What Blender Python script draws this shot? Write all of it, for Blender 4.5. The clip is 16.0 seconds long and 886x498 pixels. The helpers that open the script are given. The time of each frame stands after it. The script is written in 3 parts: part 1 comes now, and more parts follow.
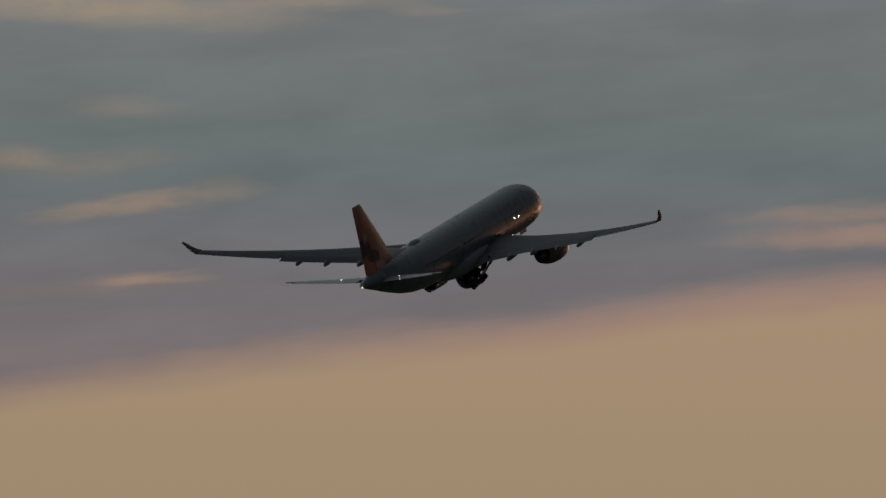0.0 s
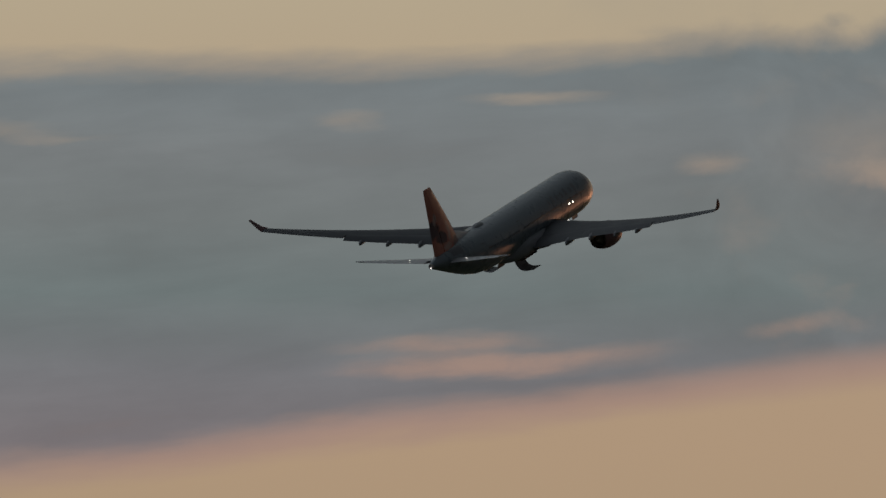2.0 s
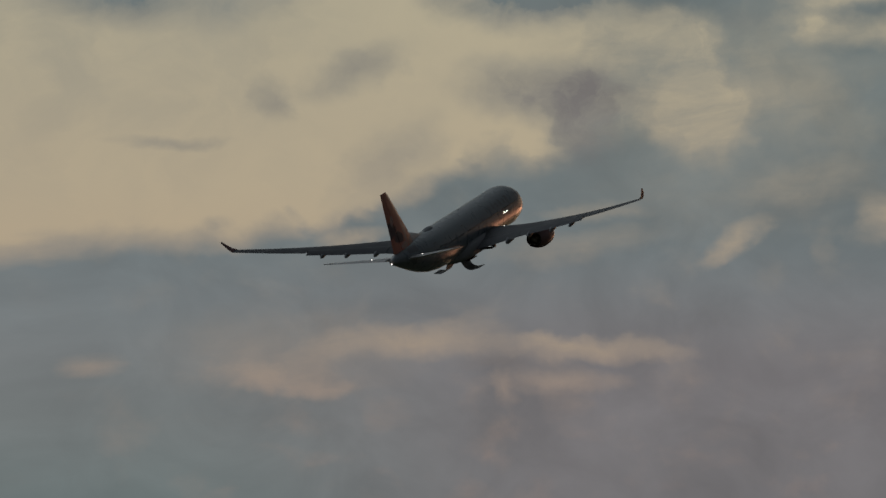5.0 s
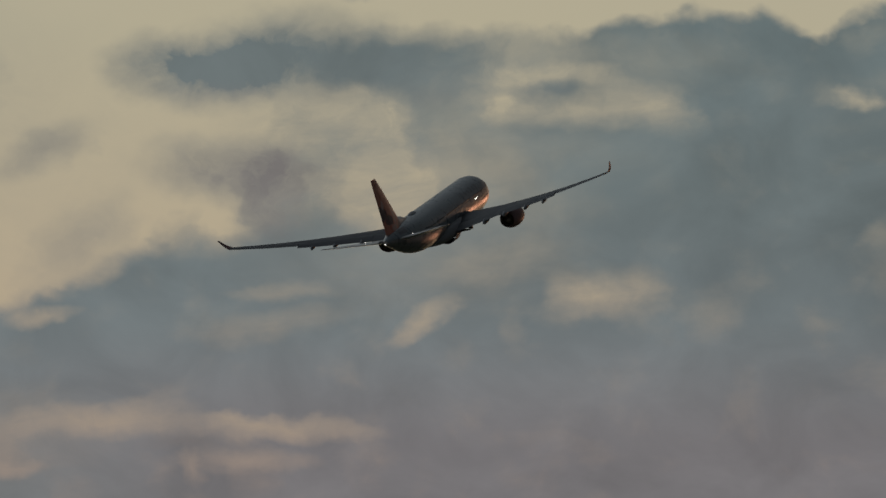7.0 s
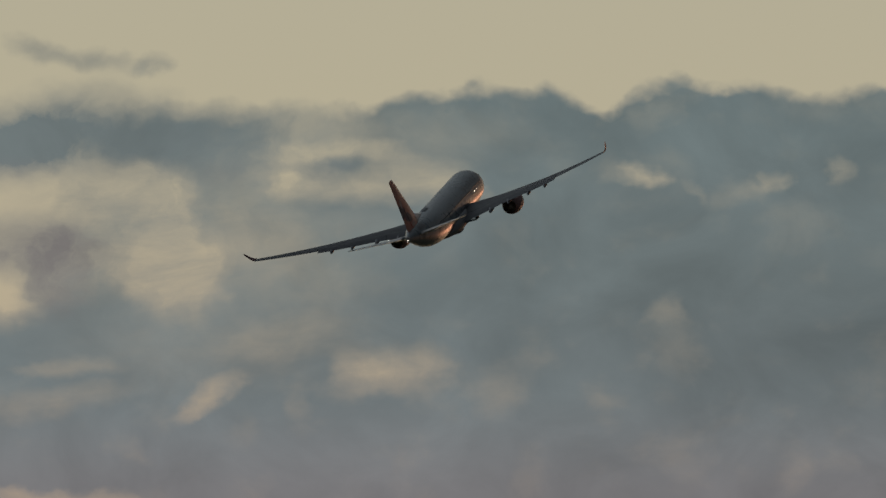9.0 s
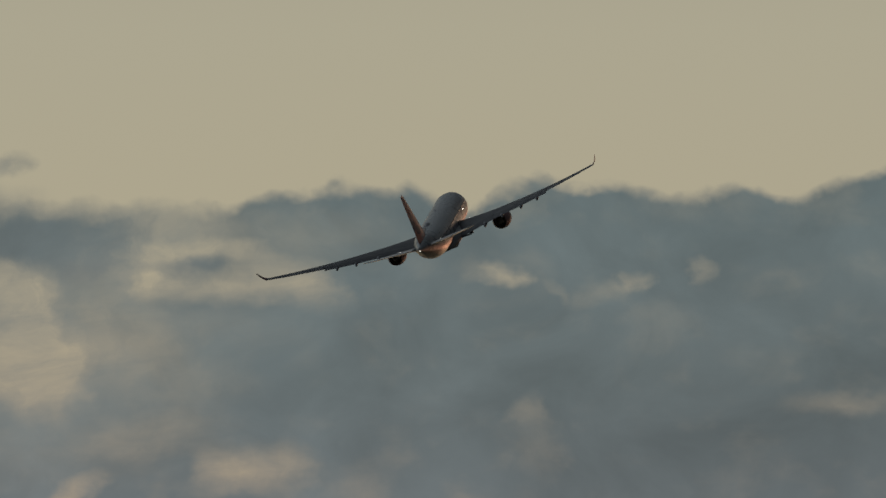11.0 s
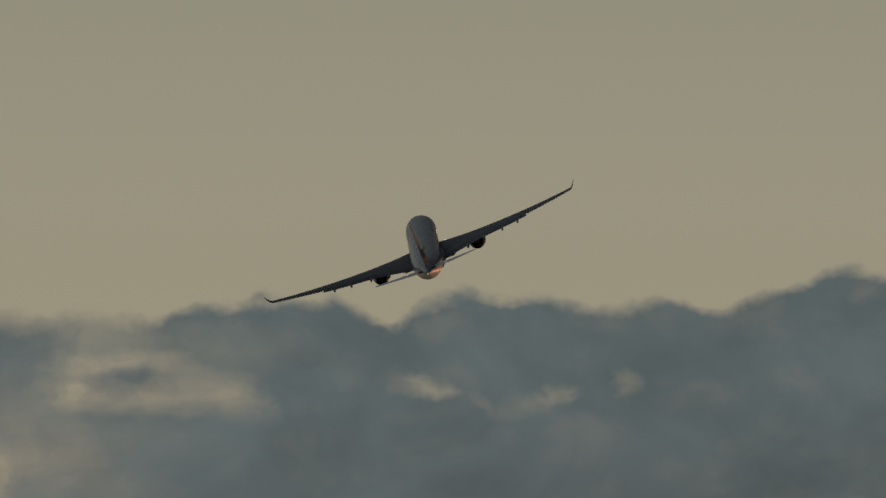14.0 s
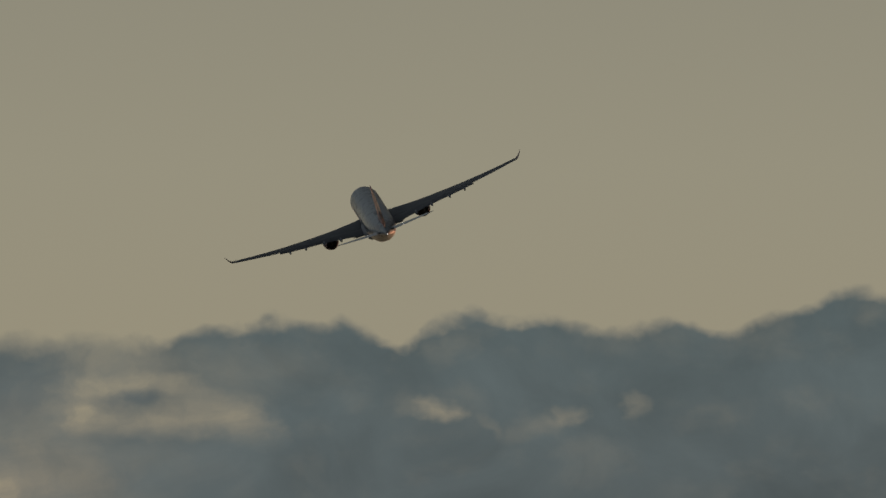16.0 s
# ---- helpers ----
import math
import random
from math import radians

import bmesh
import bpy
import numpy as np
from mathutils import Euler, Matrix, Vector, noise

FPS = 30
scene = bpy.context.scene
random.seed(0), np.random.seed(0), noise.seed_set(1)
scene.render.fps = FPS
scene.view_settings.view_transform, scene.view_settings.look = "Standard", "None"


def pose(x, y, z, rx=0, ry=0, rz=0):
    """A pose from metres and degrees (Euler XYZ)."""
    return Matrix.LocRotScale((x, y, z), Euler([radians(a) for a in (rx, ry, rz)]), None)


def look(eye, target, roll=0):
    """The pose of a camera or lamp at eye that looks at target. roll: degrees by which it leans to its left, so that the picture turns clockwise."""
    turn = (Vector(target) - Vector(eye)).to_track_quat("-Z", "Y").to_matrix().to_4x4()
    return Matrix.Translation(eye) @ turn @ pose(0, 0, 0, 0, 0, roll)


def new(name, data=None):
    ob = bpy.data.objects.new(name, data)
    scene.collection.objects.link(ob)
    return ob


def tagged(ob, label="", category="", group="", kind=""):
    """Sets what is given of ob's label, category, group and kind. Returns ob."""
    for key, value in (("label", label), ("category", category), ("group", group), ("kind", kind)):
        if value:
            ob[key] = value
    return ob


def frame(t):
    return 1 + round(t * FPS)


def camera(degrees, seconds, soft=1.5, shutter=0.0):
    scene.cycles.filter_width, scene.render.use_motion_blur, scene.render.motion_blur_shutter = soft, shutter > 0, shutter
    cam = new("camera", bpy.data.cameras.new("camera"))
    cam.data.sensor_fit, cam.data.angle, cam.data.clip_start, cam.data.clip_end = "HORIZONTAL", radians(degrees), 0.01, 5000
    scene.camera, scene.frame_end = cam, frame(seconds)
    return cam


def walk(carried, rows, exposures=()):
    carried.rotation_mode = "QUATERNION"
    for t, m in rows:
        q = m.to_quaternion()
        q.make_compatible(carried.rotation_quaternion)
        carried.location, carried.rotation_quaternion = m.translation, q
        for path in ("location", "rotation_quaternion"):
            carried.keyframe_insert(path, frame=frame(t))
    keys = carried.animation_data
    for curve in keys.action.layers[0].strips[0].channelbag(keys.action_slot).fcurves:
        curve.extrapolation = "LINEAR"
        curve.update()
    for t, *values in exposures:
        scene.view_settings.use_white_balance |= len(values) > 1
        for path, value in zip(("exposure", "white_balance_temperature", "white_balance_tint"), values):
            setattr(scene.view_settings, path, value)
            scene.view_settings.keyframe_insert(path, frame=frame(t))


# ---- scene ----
# ---------------------------------------------------------------- camera
cam = camera(3.0, 16.0, soft=1.5)
walk(cam, [
    (0, pose(0, 0, 1.7, 93.0000, 0, 5.2014)),
    (0.5, pose(0, 0, 1.7, 93.1053, 0, 4.8378)),
    (1, pose(0, 0, 1.7, 93.2488, 0, 4.4781)),
    (1.5, pose(0, 0, 1.7, 93.3445, 0, 4.2006)),
    (2, pose(0, 0, 1.7, 93.4382, 0, 3.8944)),
    (2.5, pose(0, 0, 1.7, 93.5607, 0, 3.5289)),
    (3, pose(0, 0, 1.7, 93.6296, 0, 3.1997)),
    (3.2, pose(0, 0, 1.7, 93.6507, 0, 3.0466)),
    (3.7, pose(0, 0, 1.7, 93.7786, 0, 2.6840)),
    (4.2, pose(0, 0, 1.7, 93.9201, 0, 2.3200)),
    (4.7, pose(0, 0, 1.7, 94.0556, 0, 1.9782)),
    (5.3, pose(0, 0, 1.7, 94.1827, 0, 1.6305)),
    (5.5, pose(0, 0, 1.7, 94.2114, 0, 1.5482)),
    (6, pose(0, 0, 1.7, 94.2535, 0, 1.2669)),
    (6.5, pose(0, 0, 1.7, 94.2917, 0, 0.9454)),
    (7, pose(0, 0, 1.7, 94.3951, 0, 0.7291)),
    (7.5, pose(0, 0, 1.7, 94.4621, 0, 0.5397)),
    (8, pose(0, 0, 1.7, 94.5080, 0, 0.3808)),
    (8.5, pose(0, 0, 1.7, 94.5711, 0, 0.2067)),
    (9, pose(0, 0, 1.7, 94.6534, 0, -0.0000)),
    (9.5, pose(0, 0, 1.7, 94.7893, 0, -0.1588)),
    (10, pose(0, 0, 1.7, 94.8659, 0, -0.3043)),
    (10.2, pose(0, 0, 1.7, 94.8907, 0, -0.3445)),
    (10.7, pose(0, 0, 1.7, 94.9560, 0, -0.4288)),
    (11.2, pose(0, 0, 1.7, 95.0111, 0, -0.4931)),
    (11.7, pose(0, 0, 1.7, 95.0589, 0, -0.5453)),
    (12.3, pose(0, 0, 1.7, 95.1108, 0, -0.6028)),
    (12.5, pose(0, 0, 1.7, 95.1223, 0, -0.6086)),
    (13, pose(0, 0, 1.7, 95.1988, 0, -0.6813)),
    (13.5, pose(0, 0, 1.7, 95.3022, 0, -0.7502)),
    (14, pose(0, 0, 1.7, 95.3711, 0, -0.7253)),
    (14.5, pose(0, 0, 1.7, 95.3940, 0, -0.7157)),
    (15, pose(0, 0, 1.7, 95.4036, 0, -0.6966)),
    (15.5, pose(0, 0, 1.7, 95.4247, 0, -0.6966)),
    (16, pose(0, 0, 1.7, 95.4457, 0, -0.6966)),
], exposures=[(0.0, -0.14), (1.5, 0.0), (3.0, 0.05), (5.3, 0.0), (7.0, 0.03), (9.0, 0.09), (10.2, 0.0), (12.5, -0.17), (14.0, -0.43), (16.0, -0.48)])

# ---------------------------------------------------------------- light
SUN_AZ, SUN_EL = 18.0, 0.8          # degrees: clockwise from +y, above the horizon
sun = new("sun", bpy.data.lights.new("sun", "SUN"))
sun.data.energy, sun.data.angle, sun.data.color = 0.034, radians(4.0), (1.0, 0.42, 0.24)
sun.matrix_world = look((0, 0, 500), (-math.sin(radians(SUN_AZ)) * 100, -math.cos(radians(SUN_AZ)) * 100,
                                      500 - math.tan(radians(SUN_EL)) * 100))

world = bpy.data.worlds.new("sky")
scene.world = world
world.use_nodes = True
WT = world.node_tree
WT.nodes.clear()


class Net:
    """Short hand for building node trees."""

    def __init__(self, tree):
        self.t = tree

    def node(self, kind, operation=""):
        n = self.t.nodes.new(kind)
        if operation:
            n.operation = operation
        return n

    def put(self, socket, value):
        if isinstance(value, bpy.types.NodeSocket):
            self.t.links.new(value, socket)
        else:
            socket.default_value = value

    def m(self, op, *args, clamp=False):
        n = self.node("ShaderNodeMath", op)
        n.use_clamp = clamp
        for i, a in enumerate(args):
            self.put(n.inputs[i], a)
        return n.outputs[0]

    def xyz(self, x, y, z=0.0):
        n = self.node("ShaderNodeCombineXYZ")
        for i, a in enumerate((x, y, z)):
            self.put(n.inputs[i], a)
        return n.outputs[0]

    def step(self, x, lo, hi, a=0.0, b=1.0, kind="SMOOTHSTEP"):
        n = self.node("ShaderNodeMapRange")
        n.interpolation_type = kind
        for i, v in enumerate((x, lo, hi, a, b)):
            self.put(n.inputs[i], v)
        return n.outputs[0]

    def noise(self, vec, scale, detail=4.0, rough=0.5, dist=0.0, colour=False):
        n = self.node("ShaderNodeTexNoise")
        self.put(n.inputs["Vector"], vec)
        n.inputs["Scale"].default_value = scale
        n.inputs["Detail"].default_value = detail
        n.inputs["Roughness"].default_value = rough
        n.inputs["Distortion"].default_value = dist
        return n.outputs["Color" if colour else "Fac"]

    def ramp(self, x, stops, kind="LINEAR"):
        n = self.node("ShaderNodeValToRGB")
        r = n.color_ramp
        r.interpolation = kind
        while len(r.elements) < len(stops):
            r.elements.new(0.5)
        for e, (p, c) in zip(r.elements, stops):
            e.position, e.color = p, (*c, 1)
        self.put(n.inputs[0], x)
        return n.outputs[0]

    def mix(self, f, a, b, kind="MIX"):
        n = self.node("ShaderNodeMix")
        n.data_type, n.blend_type, n.clamp_factor = "RGBA", kind, True
        for s, v in ((n.inputs[0], f), (n.inputs[6], a), (n.inputs[7], b)):
            self.put(s, (*v, 1) if isinstance(v, tuple) and len(v) == 3 else v)
        return n.outputs[2]


def srgb(r, g, b):
    return tuple(((c / 255 + 0.055) / 1.055) ** 2.4 if c > 10 else c / 255 / 12.92 for c in (r, g, b))


W = Net(WT)
way = W.node("ShaderNodeTexCoord").outputs["Generated"]
sep = W.node("ShaderNodeSeparateXYZ")
W.put(sep.inputs[0], way)
DEG = 180 / math.pi
STEP = 1.9132                      # degrees to one unit of the cloud map
azimuth = W.m("MULTIPLY", W.m("ARCTAN2", sep.outputs[0], sep.outputs[1]), DEG)
height = W.m("MULTIPLY", W.m("ARCSINE", sep.outputs[2]), DEG)
U0 = W.m("ADD", W.m("DIVIDE", azimuth, STEP), 0.784)
V0 = W.m("DIVIDE", W.m("SUBTRACT", 3.0 + (0.864 + 0.441) * STEP, height), STEP)
# ragged edges: the map is bent by noise, in puffs to the right and in flat layers to the left
layered = W.step(U0, -1.1, -0.4, 1.0, 0.0)
heaped = W.m("SUBTRACT", 1.0, layered)
flat = W.xyz(U0, W.m("MULTIPLY", V0, 1.25))
sheet = W.xyz(U0, W.m("MULTIPLY_ADD", U0, 0.4, W.m("MULTIPLY", V0, 4.5)))
BENDS = []
for coords, share, scale, detail in ((flat, heaped, 3.2, 2.0), (flat, heaped, 9.0, 3.0), (flat, heaped, 24.0, 4.0), (sheet, layered, 2.4, 3.0), (sheet, layered, 7.0, 4.0)):
    split = W.node("ShaderNodeSeparateColor")
    W.put(split.inputs[0], W.noise(coords, scale, detail, 0.55, colour=True))
    BENDS.append((split, share))


def bent(base, i, *amounts):
    for (split, share), a in zip(BENDS, amounts):
        base = W.m("MULTIPLY_ADD", W.m("MULTIPLY", share, W.m("SUBTRACT", split.outputs[i], 0.5)), a, base)
    return base


U = bent(U0, 0, 0.08, 0.11, 0.05, 0.12, 0.08)
V = bent(V0, 1, 0.04, 0.055, 0.018, 0.035, 0.03)
UV = W.xyz(U, V)


def profile(x, points, lo, hi):
    """A smooth curve through points (x, y), y between 0 and 2."""
    n = W.node("ShaderNodeFloatCurve")
    c = n.mapping.curves[0]
    pts = [((px - lo) / (hi - lo), py / 2) for px, py in points]
    while len(c.points) < len(pts):
        c.points.new(0.5, 0.5)
    for p, (a, b) in zip(c.points, pts):
        p.location = (a, b)
    n.mapping.update()
    W.put(n.inputs["Value"], W.step(x, lo, hi, kind="LINEAR"))
    return W.m("MULTIPLY", n.outputs[0], 2.0)


# the upper edge of the cloud bank and the lower edge over the horizon's glow
top_edge = profile(bent(U0, 0, 0.0, 0.04, 0.02),
                   [(-3.2, 0.84), (-2.7, 0.80), (-2.2, 0.757), (-1.6, 0.735), (-1.1, 0.728), (-0.70, 0.682), (-0.45, 0.675), (-0.25, 0.615),
                    (-0.13, 0.545), (0.0, 0.50), (0.08, 0.33), (0.14, 0.20), (0.22, 0.185), (0.32, 0.19), (0.44, 0.185), (0.56, 0.19), (0.62, 0.205), (0.70, 0.175), (0.89, 0.160), (1.02, 0.17),
                    (1.074, 0.192), (1.12, 0.165), (1.204, 0.140), (1.30, 0.150), (1.36, 0.148), (1.454, 0.178), (1.52, 0.156), (1.574, 0.150),
                    (1.66, 0.178), (1.70, 0.16), (1.80, 0.13), (1.884, 0.096), (1.96, 0.11), (2.1, 0.10), (2.4, 0.06)], -3.2, 2.4)
low_edge = W.m("SMOOTH_MAX", W.m("MULTIPLY_ADD", W.m("ADD", U0, 2.718), -0.126, 1.565), 1.255, 0.08)
over = W.m("SUBTRACT", V, top_edge)
edge = W.step(U0, 0.0, 0.8, 0.055, 0.024)
field = W.step(over, W.m("MULTIPLY", edge, -1.0), edge, -1.0, 1.0, kind="LINEAR")
# clear gaps (u, v, half width, half height, turn, strength)
# soft rents (u, v, half width, half height, turn, strength): the wide one at the left of the bank
GAPS_WIDE = [(0.02, 0.385, 0.24, 0.11, 8, 1.0), (0.22, 0.385, 0.14, 0.09, 38, 1.0), (0.29, 0.465, 0.10, 0.075, 42, 1.05), (0.16, 0.33, 0.16, 0.05, 6, 0.7),
             (0.02, 0.53, 0.10, 0.04, -15, 0.45), (0.42, 0.38, 0.12, 0.12, 0, 0.32), (-0.02, 0.50, 0.08, 0.06, 0, 0.5)]
GAPS_BAND = [(0.55, 0.268, 0.13, 0.020, 0, 0.48), (0.63, 0.330, 0.14, 0.028, -3, 0.66), (0.73, 0.295, 0.09, 0.028, 10, 0.45),
             (0.50, 0.305, 0.06, 0.04, 0, 0.48), (0.80, 0.338, 0.05, 0.028, 25, 0.40), (0.50, 0.47, 0.16, 0.06, 10, 0.20), (0.54, 0.225, 0.11, 0.055, 0, 0.42), (0.62, 0.40, 0.16, 0.05, 0, 0.10), (0.34, 0.59, 0.24, 0.10, 0, 0.12), (0.76, 0.24, 0.16, 0.045, 0, 0.14)]
# in the body of the bank
GAPS_BODY = [(0.69, 0.650, 0.09, 0.038, 6, 0.48), (0.64, 0.668, 0.06, 0.03, -20, 0.22), (0.745, 0.64, 0.05, 0.035, 0, 0.20), (0.375, 0.710, 0.07, 0.021, -27, 0.52),
             (0.34, 0.728, 0.04, 0.018, -20, 0.28), (0.88, 0.70, 0.045, 0.04, -20, 0.13), (0.53, 0.72, 0.022, 0.025, 0, 0.11), (0.11, 0.652, 0.08, 0.015, 0, 0.22),
             (0.09, 0.715, 0.13, 0.024, -8, 0.21), (0.50, 0.60, 0.14, 0.035, -10, 0.16), (1.08, 0.715, 0.03, 0.016, 0, 0.08)]
GAPS_HEADS = [(1.148, 0.306, 0.032, 0.018, 12, 0.62), (1.11, 0.30, 0.04, 0.015, 0, 0.14), (1.355, 0.325, 0.027, 0.018, -20, 0.38), (1.31, 0.345, 0.05, 0.022, -10, 0.15),
              (1.48, 0.295, 0.019, 0.024, 0, 0.30), (1.23, 0.340, 0.03, 0.012, 30, 0.15), (1.18, 0.550, 0.022, 0.026, 0, 0.13), (1.18, 0.605, 0.045, 0.05, 0, 0.10),
              (1.77, 0.54, 0.12, 0.022, -3, 0.22)]
# peach, low in the bank
GAPS_LOW = [(-0.16, 0.875, 0.10, 0.028, -6, 0.47), (-0.02, 0.890, 0.13, 0.022, 0, 0.22), (0.14, 0.888, 0.13, 0.017, 3, 0.45), (-0.30, 0.885, 0.10, 0.026, -10, 0.30),
            (-0.45, 0.945, 0.09, 0.024, 0, 0.42), (-0.36, 0.967, 0.05, 0.015, 0, 0.25), (-0.04, 0.957, 0.03, 0.020, 0, 0.30), (0.07, 0.94, 0.08, 0.020, 0, 0.24),
            (-0.78, 0.92, 0.05, 0.018, 0, 0.34), (-0.31, 0.702, 0.06, 0.015, -8, 0.35), (0.10, 0.875, 0.12, 0.012, 0, 0.20), (-0.61, 1.215, 0.08, 0.018, -5, 0.20), (-0.42, 0.90, 0.20, 0.07, 0, 0.15)]
# streaks between the flat layers
GAPS_FLAT = [(-1.08, 0.810, 0.10, 0.012, -3, 0.34), (-1.42, 0.850, 0.06, 0.018, 0, 0.24), (-1.22, 1.282, 0.18, 0.018, -3, 0.38), (-1.00, 1.265, 0.14, 0.020, -6, 0.22),
             (-2.51, 1.228, 0.13, 0.014, -8, 0.46), (-2.69, 1.140, 0.08, 0.022, 0, 0.36), (-2.58, 1.155, 0.16, 0.022, -4, 0.22), (-2.46, 1.355, 0.10, 0.010, -3, 0.46),
             (-2.49, 1.050, 0.10, 0.016, 0, 0.22), (-2.50, 0.880, 0.28, 0.032, 3, 0.58), (-2.15, 0.866, 0.18, 0.016, 0, 0.40), (-1.95, 0.880, 0.09, 0.010, 0, 0.22),
             (-1.26, 1.245, 0.16, 0.018, -3, 0.28), (-2.35, 1.21, 0.10, 0.02, -6, 0.2), (-2.55, 1.37, 0.20, 0.02, -4, 0.12)]
# dark puffs before the clear sky
PUFFS_LEFT = [(0.03, 0.438, 0.15, 0.052, 6, 0.62), (0.12, 0.425, 0.06, 0.035, 35, 0.28), (0.09, 0.505, 0.055, 0.06, 20, 0.55), (-0.31, 0.395, 0.09, 0.036, -20, 0.36),
              (-0.455, 0.450, 0.034, 0.036, -40, 0.38), (-0.73, 0.265, 0.16, 0.05, 3, 0.75), (-0.50, 0.285, 0.10, 0.04, -20, 0.40), (-0.64, 0.53, 0.09, 0.010, 0, 0.30),
              (-1.55, 0.53, 0.12, 0.025, 0, 0.5), (-0.24, 0.56, 0.10, 0.05, -40, 0.25)]
PUFFS_BAND = [(-0.06, 0.262, 0.12, 0.055, 6, 0.85), (0.06, 0.250, 0.12, 0.058, 8, 0.70), (0.20, 0.236, 0.16, 0.068, 6, 0.72), (0.37, 0.250, 0.13, 0.055, 4, 0.60),
              (0.13, 0.106, 0.10, 0.020, 10, 0.34), (0.26, 0.118, 0.03, 0.018, -20, 0.36), (0.05, 0.08, 0.05, 0.014, 10, 0.18), (0.58, 0.292, 0.07, 0.014, -5, 0.40), (-0.06, 0.922, 0.06, 0.014, 0, 0.4)]


def blob(u, v, a, b, turn, strength):
    """A soft turned oval on the cloud map."""
    c, k = math.cos(radians(turn)), math.sin(radians(turn))
    x = W.m("MULTIPLY_ADD", V, k / a, -(u * c + v * k) / a)
    x = W.m("MULTIPLY_ADD", U, c / a, x)
    y = W.m("MULTIPLY_ADD", V, c / b, (u * k - v * c) / b)
    y = W.m("MULTIPLY_ADD", U, -k / b, y)
    far = W.m("SQRT", W.m("MULTIPLY_ADD", y, y, W.m("MULTIPLY", x, x)))
    return W.step(far, 0.0, 1.55, strength * 1.25, 0.0)


def summed(rows):
    total = blob(*rows[0])
    for row in rows[1:]:
        total = W.m("ADD", total, blob(*row))
    return total


rents = summed(GAPS_WIDE + GAPS_BAND + GAPS_BODY + GAPS_HEADS + GAPS_LOW + GAPS_FLAT)
tufts = summed(PUFFS_LEFT + PUFFS_BAND)
puffs = W.noise(W.xyz(U0, W.m("MULTIPLY", V0, 1.35)), 6.0, 6.0, 0.50, 0.2)
streaks = W.noise(sheet, 2.6, 6.0, 0.55, 0.3)
grain = W.m("ADD", W.m("MULTIPLY", layered, W.m("MULTIPLY_ADD", streaks, 0.6, 0.2)), W.m("MULTIPLY", heaped, puffs))
field = W.m("ADD", W.m("MINIMUM", field, 1.0), W.m("MULTIPLY_ADD", grain, 1.7, -0.85))
# rounded heads, two sizes
heads = 0.0
lobes = []
for scale, size in ((7.5, 0.95), (17.0, 0.55), (38.0, 0.28)):
    cell = W.node("ShaderNodeTexVoronoi")
    cell.feature = "SMOOTH_F1"
    W.put(cell.inputs["Vector"], W.xyz(bent(U0, 0, 0.0, 0.06, 0.03), W.m("MULTIPLY", bent(V0, 1, 0.0, 0.06, 0.03), 1.3)))
    cell.inputs["Scale"].default_value = scale
    cell.inputs["Smoothness"].default_value = 0.35
    lobes.append(W.m("SUBTRACT", 0.42, cell.outputs["Distance"]))
    heads = W.m("MULTIPLY_ADD", lobes[-1], size, heads)
rim = W.m("MULTIPLY", W.step(over, -0.10, -0.02), W.step(over, 0.02, 0.12, 1.0, 0.12))
heads = W.m("MULTIPLY", W.m("MULTIPLY", heads, heaped), rim)
field = W.m("ADD", field, W.m("MAXIMUM", heads, -0.12))
density = W.step(field, -0.48, 0.88)
ragged = W.noise(UV, 9.0, 6.0, 0.62, 0.3)
rents = W.m("MULTIPLY", rents, W.step(ragged, 0.30, 0.66, 0.62, 1.30, kind="LINEAR"))
rents = W.m("ADD", rents, W.m("MULTIPLY", heaped, W.step(puffs, 0.52, 0.80, 0.0, 0.14)))
tufts = W.m("MULTIPLY", tufts, W.step(ragged, 0.34, 0.66, 1.30, 0.65, kind="LINEAR"), clamp=True)
density = W.m("MULTIPLY", density, W.m("SUBTRACT", 1.0, W.m("MINIMUM", rents, 1.0)))
density = W.m("SUBTRACT", 1.0, W.m("MULTIPLY", W.m("SUBTRACT", 1.0, density), W.m("SUBTRACT", 1.0, tufts)))
# a thin uneven veil lies over the gaps inside the bank
veil = W.m("MULTIPLY", W.step(over, 0.02, 0.14), W.step(W.noise(sheet, 3.0, 6.0, 0.6, 0.4), 0.35, 0.70, W.m("MULTIPLY_ADD", layered, 0.16, 0.06), W.m("MULTIPLY_ADD", layered, 0.22, 0.42)))
veil = W.m("ADD", veil, W.m("MULTIPLY", blob(-0.80, 0.36, 0.60, 0.27, 4, 0.16), W.step(W.noise(UV, 5.0, 6.0, 0.6, 0.6), 0.3, 0.7, 0.35, 1.3)))
veil = W.m("ADD", veil, W.m("MULTIPLY", blob(0.24, 0.42, 0.22, 0.14, 20, 0.17), W.step(W.noise(UV, 8.0, 6.0, 0.65, 0.4), 0.35, 0.65, 0.1, 1.5)))
density = W.m("SUBTRACT", 1.0, W.m("MULTIPLY", W.m("SUBTRACT", 1.0, density), W.m("SUBTRACT", 1.0, veil)))
under = W.step(W.m("SUBTRACT", bent(V0, 1, 0.02, 0.01, 0.0, 0.05, 0.025), low_edge), -0.055, 0.05)
density = W.m("MULTIPLY", density, W.m("SUBTRACT", 1.0, under))

